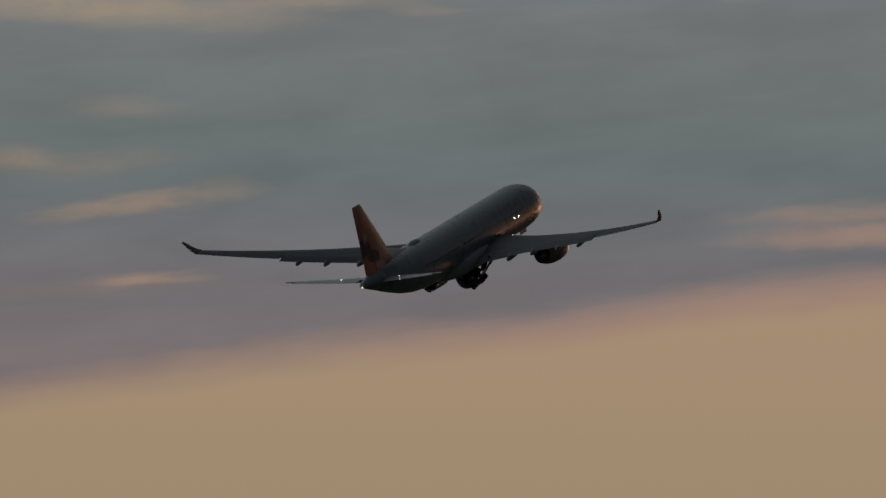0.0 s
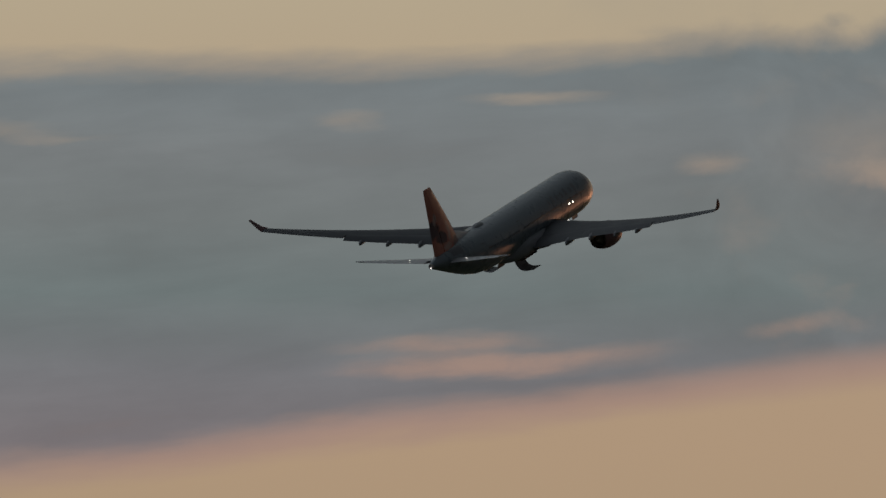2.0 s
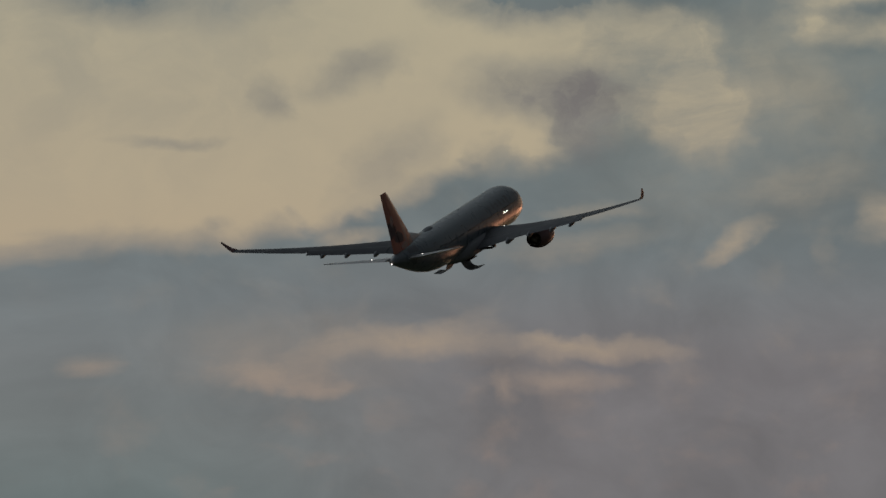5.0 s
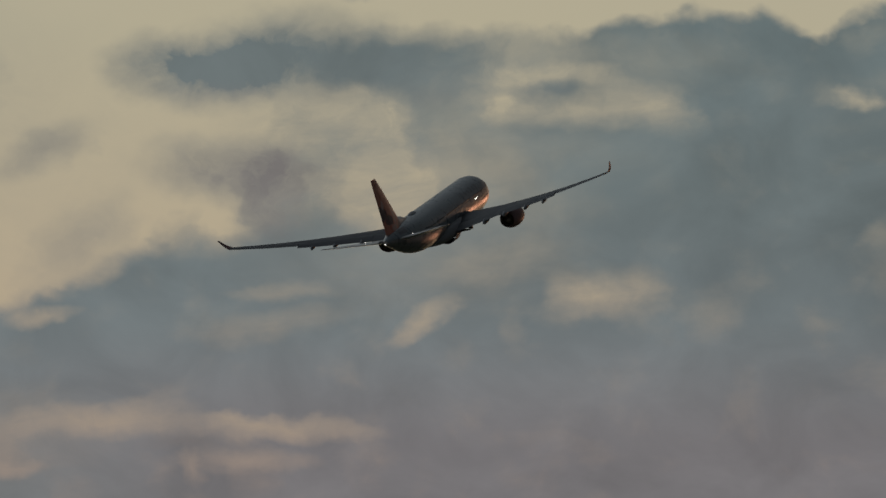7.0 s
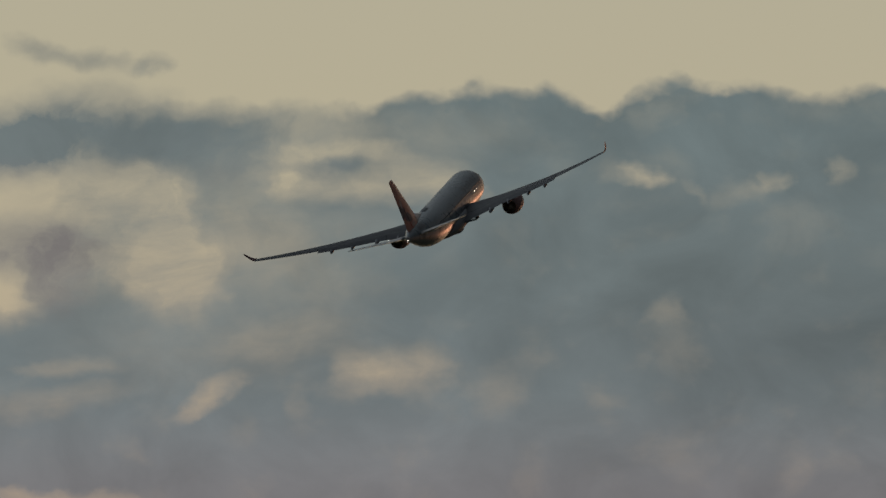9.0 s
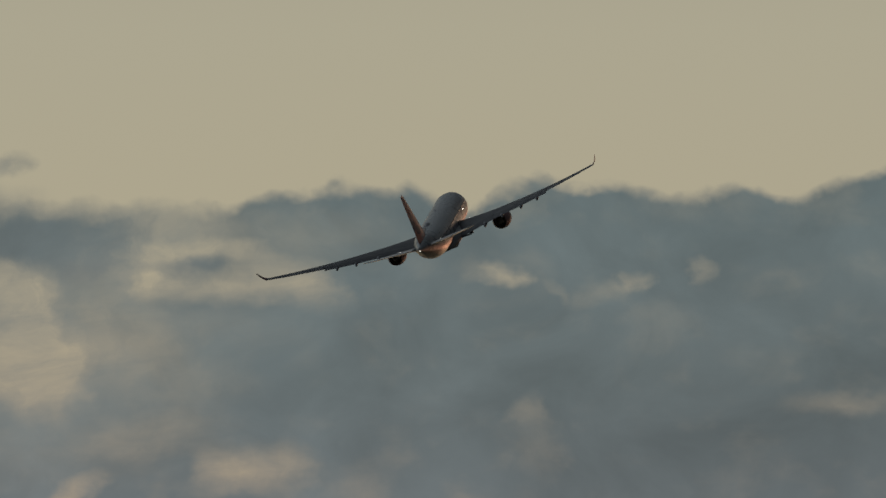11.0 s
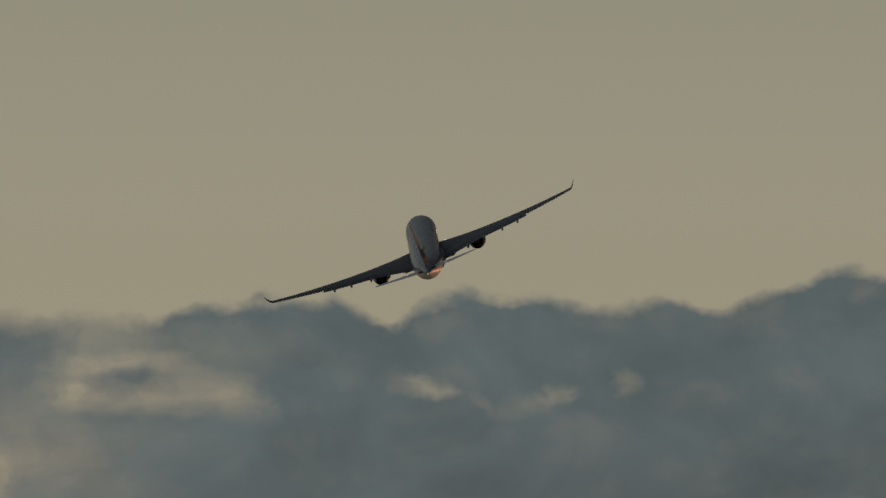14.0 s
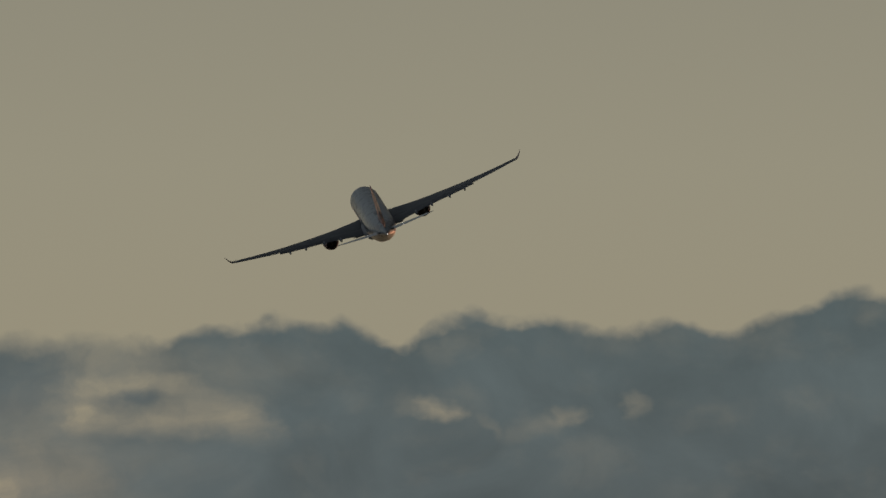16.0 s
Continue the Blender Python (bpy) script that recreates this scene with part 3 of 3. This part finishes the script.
# belly fairing under the wing box
FAIR = [(17.0, 0.6, -2.70, 0.15), (18.5, 1.7, -2.55, 0.55), (20.5, 2.5, -2.35, 0.95), (23.5, 3.05, -2.1, 1.35), (27.0, 3.2, -2.0, 1.5), (32.5, 3.2, -2.0, 1.5),
        (35.0, 3.0, -2.1, 1.4), (37.0, 2.4, -2.3, 1.1), (38.8, 1.4, -2.55, 0.6), (40.0, 0.5, -2.72, 0.2)]
rings = []
for s, w, zc, h in FAIR:
    rings.append([(w * math.copysign(abs(math.cos(a)) ** 0.75, math.cos(a)), y_of(s), zc + h * math.copysign(abs(math.sin(a)) ** 0.8, math.sin(a)))
                  for a in [2 * math.pi * k / 36 for k in range(36)]])
belly = part("belly_fairing", loft(rings), FAIRING, plane, "", 50)


def wing_z(x):
    return -1.62 + 0.06 * x + 0.0029 * x * x


def wing_lead(x):
    return interp(x, [(0, 30 - 18.6), (2.6, 30 - 19.9), (9.4, 30 - 24.4), (29.1, 30 - 37.9)])[0]


def wing_tail(x):
    return interp(x, [(0, 30 - 31.9), (2.6, 30 - 31.9), (9.4, 30 - 32.9), (29.1, 30 - 40.3)])[0]


def wing_slope(x):
    """The inner wing is twisted nose up."""
    return 0.085 * max(0.0, 1 - x / 11)


def wing_rows(xs, thick0=0.096, thick1=0.075):
    rows = []
    for x in xs:
        c = wing_lead(x) - wing_tail(x)
        droop = 0.022 * min(1.0, max(0.0, (x - 3) / 6))
        rows.append((x, wing_lead(x), c, wing_z(x) - droop * c, thick0 + (thick1 - thick0) * x / 29.1, wing_slope(x) - droop))
    return rows


def flap_rows(xs, cut, drop, back):
    """Sections of a lowered flap: its own small airfoil behind the cut."""
    rows = []
    for x in xs:
        c = wing_lead(x) - wing_tail(x)
        fc = c * (1 - cut) * 1.36 + 0.45
        rows.append((x, wing_tail(x) + c * (1 - cut) - back, fc, wing_z(x) - drop + 0.024 * c - c * cut * wing_slope(x), 0.11))
    return rows


def drooped(rows, angle):
    rings = []
    ca, sa = math.cos(radians(angle)), math.sin(radians(angle))
    for x, lead, chord, z, thick in rows:
        rings.append([(x, lead - (a * ca + h * sa), z + h * ca - a * sa) for a, h in foil(chord, thick, 10)])
    return loft(rings)


def build_wing():
    xs_in = [0.6, 2.6, 4.5, 7, 9.4, 12, 15, 18, 19.9]
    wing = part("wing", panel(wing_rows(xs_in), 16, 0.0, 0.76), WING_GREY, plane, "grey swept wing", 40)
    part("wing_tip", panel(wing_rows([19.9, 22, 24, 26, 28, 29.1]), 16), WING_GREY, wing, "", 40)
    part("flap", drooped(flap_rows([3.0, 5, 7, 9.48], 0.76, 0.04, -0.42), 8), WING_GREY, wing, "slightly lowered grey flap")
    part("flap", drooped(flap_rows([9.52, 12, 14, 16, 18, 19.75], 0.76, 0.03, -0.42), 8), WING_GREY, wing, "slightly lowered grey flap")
    # leading-edge slat line
    part("slat", panel([(x, l + 0.04, c * 0.16, z - 0.12, 0.30) for x, l, c, z, t, k in wing_rows([3.4, 6, 8.4])], 8), BARE, wing, "bare metal slat")
    part("slat", panel([(x, l + 0.04, c * 0.15, z - 0.10, 0.26) for x, l, c, z, t, k in wing_rows([10.4, 14, 18, 22, 26, 28.4])], 8), BARE, wing, "bare metal slat")
    # winglet
    part("winglet", loft([[(x + h * nx, lead - a, z + h * nz) for a, h in foil(chord, 0.09, 8)]
                          for x, lead, chord, z, nx, nz in ((29.08, 30 - 37.9, 2.40, 2.60, -0.1, 1), (29.45, 30 - 38.7, 1.75, 2.95, -0.75, 0.65),
                                                            (29.75, 30 - 39.5, 1.35, 3.45, -0.93, 0.36), (30.12, 30 - 40.95, 0.65, 4.30, -0.95, 0.3))]),
         MAROON, wing, "dark maroon upturned winglet")
    # flap-track fairings
    for x, size in ((7.7, 1.15), (11.0, 1.0), (14.7, 0.92), (17.8, 0.85)):
        y, z = wing_tail(x), wing_z(x) - wing_slope(x) * 7.5
        part("flap_fairing", loft([[(x + 0.26 * size * w * math.cos(a), y + yy * size, z - 0.28 - dz * 0.45 * size + 0.40 * size * w * math.sin(a)) for a in [2 * math.pi * k / 14 for k in range(14)]]
                                   for yy, w, dz in ((3.3, 0.1, -0.1), (2.6, 0.6, 0.0), (1.6, 0.95, 0.08), (0.5, 1.0, 0.18), (-0.3, 0.9, 0.32), (-0.85, 0.6, 0.48), (-1.15, 0.1, 0.60))]),
             FAIRING, wing, "", 50)
    return wing


wing_r = build_wing()
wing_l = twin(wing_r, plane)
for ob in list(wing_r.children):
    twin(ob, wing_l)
part("landing_lamp", turned([(-0.04, 0.02), (0.02, 0.04), (0.04, 0.03), (0.05, 0.01)], (3.9, wing_lead(3.9) + 0.03, wing_z(3.9) + 0.22), "y", 10), LAMP_DIM, wing_r, "small white lamp")


def build_engine(side):
    c = (9.40 * side, -1.15, -2.78)
    rows = [(9.9, 1.26), (10.15, 1.38), (10.05, 1.50), (9.6, 1.60), (8.6, 1.67), (7.6, 1.65), (6.6, 1.54), (5.8, 1.38), (5.1, 1.20), (4.75, 1.10), (4.78, 1.05), (6.0, 1.12), (8.0, 1.2), (9.5, 1.2)]
    rows = [(s, r * 0.95) for s, r in rows]
    nacelle = part("engine", turned(rows, c), MAROON, plane, "dark maroon engine nacelle", 50)
    part("inlet_lip", turned([(9.8, 1.18), (10.18, 1.30), (10.08, 1.45), (9.75, 1.515), (9.7, 1.43)], c), BARE, nacelle, "bare metal inlet lip")
    part("fan", turned([(9.0, 1.16), (9.2, 0.5), (9.7, 0.05)], c, segments=24), DARK, nacelle, "dark fan disc")
    part("exhaust_nozzle", turned([(6.2, 1.0), (5.4, 0.95), (4.95, 0.86), (4.98, 0.80), (6.0, 0.78)], c), HOT, nacelle, "burnt metal nozzle")
    part("bypass_duct", turned([(5.6, 0.9), (5.35, 0.98), (5.35, 1.06), (5.6, 1.06)], c), MAROON, nacelle, "dark ring inside the nacelle")
    part("exhaust_cone", turned([(6.4, 0.60), (5.4, 0.55), (4.8, 0.36), (4.45, 0.03)], c, segments=24), HOT, nacelle, "burnt metal cone")
    part("turbine_ring", turned([(5.50, 0.80), (5.50, 0.52), (5.56, 0.52), (5.56, 0.80)], c), HOT, nacelle, "burnt metal turbine face")
    part("duct_ring", turned([(5.75, 1.10), (5.75, 0.92), (5.82, 0.92), (5.82, 1.10)], c), MAROON, nacelle, "dull ring of guide vanes")
    x = 9.4
    zt = wing_z(x)
    py = part("pylon", loft([[(side * (x + w * sx), y, z) for sx, z in ((-1, lo), (1, lo), (1, hi), (-1, hi))]
                             for y, w, lo, hi in ((7.9, 0.10, -1.4, -1.22), (7.0, 0.24, -1.45, -1.08), (5.6, 0.28, -1.6, -0.93), (4.0, 0.28, -1.85, zt - 0.12), (1.0, 0.24, -1.4, zt - 0.2), (-1.2, 0.10, -1.15, zt - 0.25))]),
              FAIRING, nacelle)
    return nacelle


build_engine(1)
build_engine(-1)

# fin and rudder
FIN_ROWS = [(0, 30 - 51.2, 9.5, 2.2, 0.10), (0, 30 - 52.9, 8.15, 4.0, 0.10), (0, 30 - 55.3, 6.25, 6.4, 0.10), (0, 30 - 57.6, 4.45, 8.6, 0.10), (0, 30 - 59.4, 3.0, 10.25, 0.10), (0, 30 - 60.0, 2.45, 10.75, 0.06)]
fin = part("fin", panel(FIN_ROWS, 14, 0.0, 0.70, vertical=True), FIN, plane, "orange fin with dark maroon painted shapes", 45)
part("rudder", panel([(x, l, c, z, t * 0.97) for x, l, c, z, t in FIN_ROWS], 10, 0.712, 1.0, vertical=True), FIN, fin, "orange and maroon rudder", 45)
part("leading_edge", panel([(x, l + 0.03, c, z, t * 1.06) for x, l, c, z, t in FIN_ROWS[1:]], 20, 0.0, 0.035, vertical=True), BARE, fin, "bare metal leading edge", 60)
# dorsal fillet: the bright reflected line is painted in as white
part("fin_fillet", loft([[(w * math.cos(a), y, z + h * math.sin(a)) for a in [2 * math.pi * k / 14 for k in range(14)]]
                         for y, w, z, h in ((30 - 46.0, 0.05, 2.72, 0.06), (30 - 48.5, 0.22, 2.72, 0.35), (30 - 51.0, 0.36, 2.7, 0.95), (30 - 53.0, 0.40, 2.6, 1.4))]),
     FILLET_SHEEN, fin, "glossy dorsal fillet with the sky's highlight put into its white colour")

# tailplanes and elevators
# trimmed with the leading edge down
TAIL_ROWS = [(x, lead, chord, z - 0.13 * chord, t, -0.13) for x, lead, chord, z, t in
             ((0.4, 30 - 52.9, 6.9, 1.20, 0.09), (1.6, 30 - 53.7, 6.35, 1.36, 0.09), (5.0, 30 - 56.6, 4.55, 1.76, 0.085), (8.6, 30 - 59.6, 2.75, 2.21, 0.08), (9.69, 30 - 60.7, 1.75, 2.34, 0.06))]
tail_r = part("tailplane", panel(TAIL_ROWS, 12, 0.0, 0.70), TAIL_GREY, plane, "grey swept tailplane", 45)
part("elevator", panel([(max(x, 1.7), *r) for x, *r in [TAIL_ROWS[1]] + TAIL_ROWS[2:4]], 8, 0.712, 1.0), TAIL_GREY, tail_r, "", 45)
part("logo_lamp", turned([(0.06, 0.02), (0.0, 0.05), (-0.06, 0.03)], (3.63, -29.5, 1.78), "y", 10), LAMP_DIM, tail_r, "small white lamp")
tail_l = twin(tail_r, plane)
for ob in list(tail_r.children):
    twin(ob, tail_l)


# landing gear: each main leg swings inward round a hinge in the wing root
def wheel(name, centre, radius, width, parent):
    h = width / 2
    tyre = part(name, turned([(-h, radius * 0.55), (-h, radius * 0.85), (-h * 0.7, radius * 0.98), (0, radius), (h * 0.7, radius * 0.98), (h, radius * 0.85), (h, radius * 0.55)], centre, "x", 20),
                RUBBER, parent, "black tyre on a steel rim")
    return tyre


def build_main_gear(side):
    # in the space of its hinge; leg hangs along -z when lowered
    leg = part("main_gear", tube([(0, 0, 0.1), (0, 0, -1.6), (0, -0.05, -1.7), (0, -0.05, -3.3)], [0.36, 0.33, 0.26, 0.22], 14), STEEL, plane, "steel landing gear leg with four wheels")
    part("side_brace", tube([(-0.1 * side, 0.1, -1.3), (-0.4 * side, 0.9, -0.2)], 0.15), STEEL, leg)
    part("bogie_beam", tube([(0, 1.15, -3.1), (0, -0.05, -3.3), (0, -1.15, -3.55)], 0.24), STEEL, leg)
    for y, z in ((0.95, -3.13), (-1.0, -3.52)):
        for x in (-0.58, 0.58):
            wheel("wheel", (x, y, z), 0.70, 0.62, leg)
    part("leg_door", loft([[(side * (0.34 + 0.05 * sx + 0.12 * (i == 2)), y, z) for sx, y in ((-1, -0.75), (1, -0.75), (1, 0.75), (-1, 0.75))] for i, z in enumerate((-0.2, -1.4, -2.5))]), FAIRING, leg)
    return leg


gear_r, gear_l = build_main_gear(1), build_main_gear(-1)


def build_gear_door(side):
    """Belly door hinged beside the keel: a flat floor that bends up into the fairing's side."""
    x, z, a = 0.0, 0.0, 0.0
    outline = [(x, z)]
    for i in range(14):
        a = 72 * min(1.0, max(0.0, (i - 3) / 7))
        x, z = x + 0.22 * math.cos(radians(a)), z + 0.22 * math.sin(radians(a))
        outline.append((x, z))
    rings = []
    for i, (x, z) in enumerate(outline):
        p, q = outline[max(i - 1, 0)], outline[min(i + 1, 14)]
        nx, nz = -(q[1] - p[1]), q[0] - p[0]
        k = 0.07 / math.hypot(nx, nz)
        f = i / 14
        rings.append([(side * (x + nx * k * e), y, z + nz * k * e) for e, y in ((0, 1.7 - 0.3 * f * f), (1, 1.7 - 0.3 * f * f), (1, -1.9 + 0.5 * f * f), (0, -1.9 + 0.5 * f * f))])
    return part("gear_door", loft(rings), FAIRING, plane, "open curved belly door")


door_r, door_l = build_gear_door(1), build_gear_door(-1)
# no hollow here: a flat slab with the wheel bay's shade as its colour
part("gear_bay", loft([[(x, y, z) for x, z in ((-2.2, -3.53), (2.2, -3.53), (2.2, -3.40), (-2.2, -3.40))] for y in (-0.3, -3.9)]), DARK, belly, "dark slab painted as the shade inside the wheel bay")

nose_gear = part("nose_gear", tube([(0, 0, 0), (0, 0, -2.4)], [0.14, 0.11]), STEEL, plane, "steel nose gear leg")
for x in (-0.36, 0.36):
    wheel("wheel", (x, 0, -2.45), 0.52, 0.34, nose_gear)
nose_doors = []
for side in (1, -1):
    nose_doors.append(part("nose_gear_door", loft([[(side * dx, y, z) for dx, y in ((0.0, 1.1), (0.05, 1.1), (0.05, -1.1), (0.0, -1.1))] for z in (0.0, -0.45, -0.9)]), PAINT, plane, "small open nose gear door"))

# red beacon on the spine: a shielded lamp on a drum that turns up out of the skin
beacon_base = part("beacon", turned([(-0.10, 0.07), (-0.08, 0.09), (0.08, 0.09), (0.10, 0.07)], (0, 0, 0), "x", 12), SEAM, plane, "small spine beacon")
part("beacon_lens", loft([[(x, y, z) for x, z in ((-w, 0.02), (w, 0.02), (w, 0.26), (-w, 0.26))] for y, w in ((-0.06, 0.13), (-0.10, 0.11))]), BEACON, beacon_base, "red lamp glass")
part("beacon_hood", loft([[(x, y, z) for x, z in ((-0.17, 0.0), (0.17, 0.0), (0.17, 0.28), (-0.17, 0.28))] for y in (-0.055, 0.0)]), SEAM, beacon_base)
for x in (-0.155, 0.155):
    part("beacon_hood", loft([[(x + dx, y, z) for dx, z in ((-0.015, 0.0), (0.015, 0.0), (0.015, 0.28), (-0.015, 0.28))] for y in (-0.30, -0.057)]), SEAM, beacon_base)


# ---------------------------------------------------------------- what moves
def flight(x, y, z, heading, climb, bank):
    """Pose of the airliner: degrees clockwise from +y, nose up, right wing down."""
    turn = Matrix.Rotation(radians(-heading), 4, "Z") @ Matrix.Rotation(radians(climb), 4, "X") @ Matrix.Rotation(radians(bank), 4, "Y")
    return Matrix.Translation((x, y, z)) @ turn


def motions():
    walk(plane, [
        (0, flight(-180.55, 1999.5, 107.64, 14.80, 14.29, -2.60)),
        (0.5, flight(-168.15, 2007.7, 111.94, 14.75, 14.11, -2.29)),
        (1, flight(-154.99, 2019.1, 117.50, 14.71, 14.03, -1.96)),
        (1.5, flight(-143.28, 2036.9, 122.72, 14.70, 14.12, -1.63)),
        (2, flight(-131.73, 2063.3, 128.67, 14.73, 14.42, -1.30)),
        (2.5, flight(-121.03, 2097.0, 134.98, 14.77, 14.80, -1.12)),
        (3, flight(-111.12, 2135.2, 141.51, 14.80, 15.08, -1.24)),
        (3.2, flight(-106.65, 2151.3, 144.25, 14.80, 15.12, -1.41)),
        (3.7, flight(-95.66, 2192.3, 151.39, 14.76, 15.00, -2.19)),
        (4.2, flight(-85.26, 2233.9, 158.68, 14.66, 14.62, -3.38)),
        (4.7, flight(-75.41, 2275.7, 165.86, 14.48, 14.10, -4.89)),
        (5.3, flight(-64.22, 2325.3, 173.92, 14.16, 13.44, -6.96)),
        (5.5, flight(-60.56, 2341.7, 176.45, 14.02, 13.24, -7.67)),
        (6, flight(-50.63, 2383.5, 183.42, 13.60, 12.94, -9.12)),
        (6.5, flight(-41.43, 2428.4, 190.03, 13.03, 13.07, -9.70)),
        (7, flight(-32.40, 2473.2, 196.41, 12.37, 13.49, -10.21)),
        (7.5, flight(-23.31, 2514.5, 202.65, 11.67, 14.01, -11.51)),
        (8, flight(-15.21, 2553.8, 208.70, 10.96, 14.46, -13.32)),
        (8.5, flight(-7.19, 2594.2, 215.29, 10.22, 14.72, -15.08)),
        (9, flight(0.17, 2637.6, 222.26, 9.45, 14.70, -16.38)),
        (9.5, flight(7.01, 2683.1, 229.71, 8.63, 14.48, -17.26)),
        (10, flight(13.30, 2728.7, 236.78, 7.73, 14.20, -17.91)),
        (10.2, flight(15.34, 2746.6, 239.68, 7.34, 14.10, -18.14)),
        (10.7, flight(20.01, 2790.4, 246.90, 6.30, 13.90, -18.70)),
        (11.2, flight(24.22, 2833.3, 253.91, 5.20, 13.78, -19.23)),
        (11.7, flight(27.97, 2875.8, 260.65, 4.07, 13.77, -19.75)),
        (12.3, flight(31.87, 2927.2, 268.27, 2.70, 13.90, -20.35)),
        (12.5, flight(33.00, 2944.6, 270.72, 2.25, 13.98, -20.56)),
        (13, flight(34.98, 2988.6, 277.19, 1.14, 14.26, -21.05)),
        (13.5, flight(35.72, 3032.1, 283.83, 0.01, 14.62, -21.36)),
        (14, flight(35.60, 3073.7, 290.52, -1.21, 15.00, -21.32)),
        (14.5, flight(34.42, 3112.4, 296.91, -2.42, 15.22, -20.91)),
        (15, flight(32.42, 3149.8, 303.18, -3.17, 14.79, -20.66)),
        (15.5, flight(29.50, 3190.8, 309.58, -3.93, 14.18, -20.69)),
        (16, flight(26.18, 3234.2, 316.34, -4.76, 13.54, -20.87)),
    ])
    # right main leg swings to the keel; the left one mirrors it
    for ob, side in ((gear_r, 1), (gear_l, -1)):
        walk(ob, [(t, pose(5.0 * side, -2.0 + 1.5 * f, -1.6 - 0.65 * f, 0, a * side, 0)) for t, a, f in ((0, 43, 0), (0.5, 49, 0), (1.0, 57, 0), (1.5, 67, 0.1), (2.0, 78, 0.4), (2.5, 87, 0.8), (3.0, 91, 1), (16, 91, 1))])
    for ob, side in ((door_r, 1), (door_l, -1)):
        walk(ob, [(t, pose(0.9 * side, -2.2, -3.45, 0, a * side, 0)) for t, a in ((0, 68), (3.2, 66), (5.3, 64), (5.7, 58), (6.0, 51), (6.5, 36), (7.0, 16), (7.4, 1), (16, 1))])
    walk(nose_gear, [(t, pose(0, y_of(6.6), -1.9, a, 0, 0)) for t, a in ((0, 78), (0.8, 86), (1.6, 92), (16, 92))])
    for ob, side in zip(nose_doors, (1, -1)):
        walk(ob, [(t, pose(0.42 * side, y_of(5.6), -2.45, 0, -a * side, 0)) for t, a in ((0, 0), (2.2, 0), (2.9, 40), (3.5, 85), (16, 85))])
    # the beacon sweeps its lamp past the tail every 1.1 s
    rows = [(0.0, pose(0, 1.85, 2.80, 180, 0, 0)), (3.6, pose(0, 1.85, 2.80, 180, 0, 0))]
    for i in range(8):
        t = 4.10 + 1.1 * i
        rows += [(t + dt, pose(0, 1.85, 2.80, a, 0, 0)) for dt, a in ((-0.4, 181), (-0.1, 178), (-2 / 30, 160), (-1 / 30, 80), (0, 0), (1 / 30, -80), (2 / 30, -160), (0.1, -178), (0.4, -179))]
    walk(beacon_base, rows + [(16.0, pose(0, 1.85, 2.80, 180, 0, 0))])


motions()
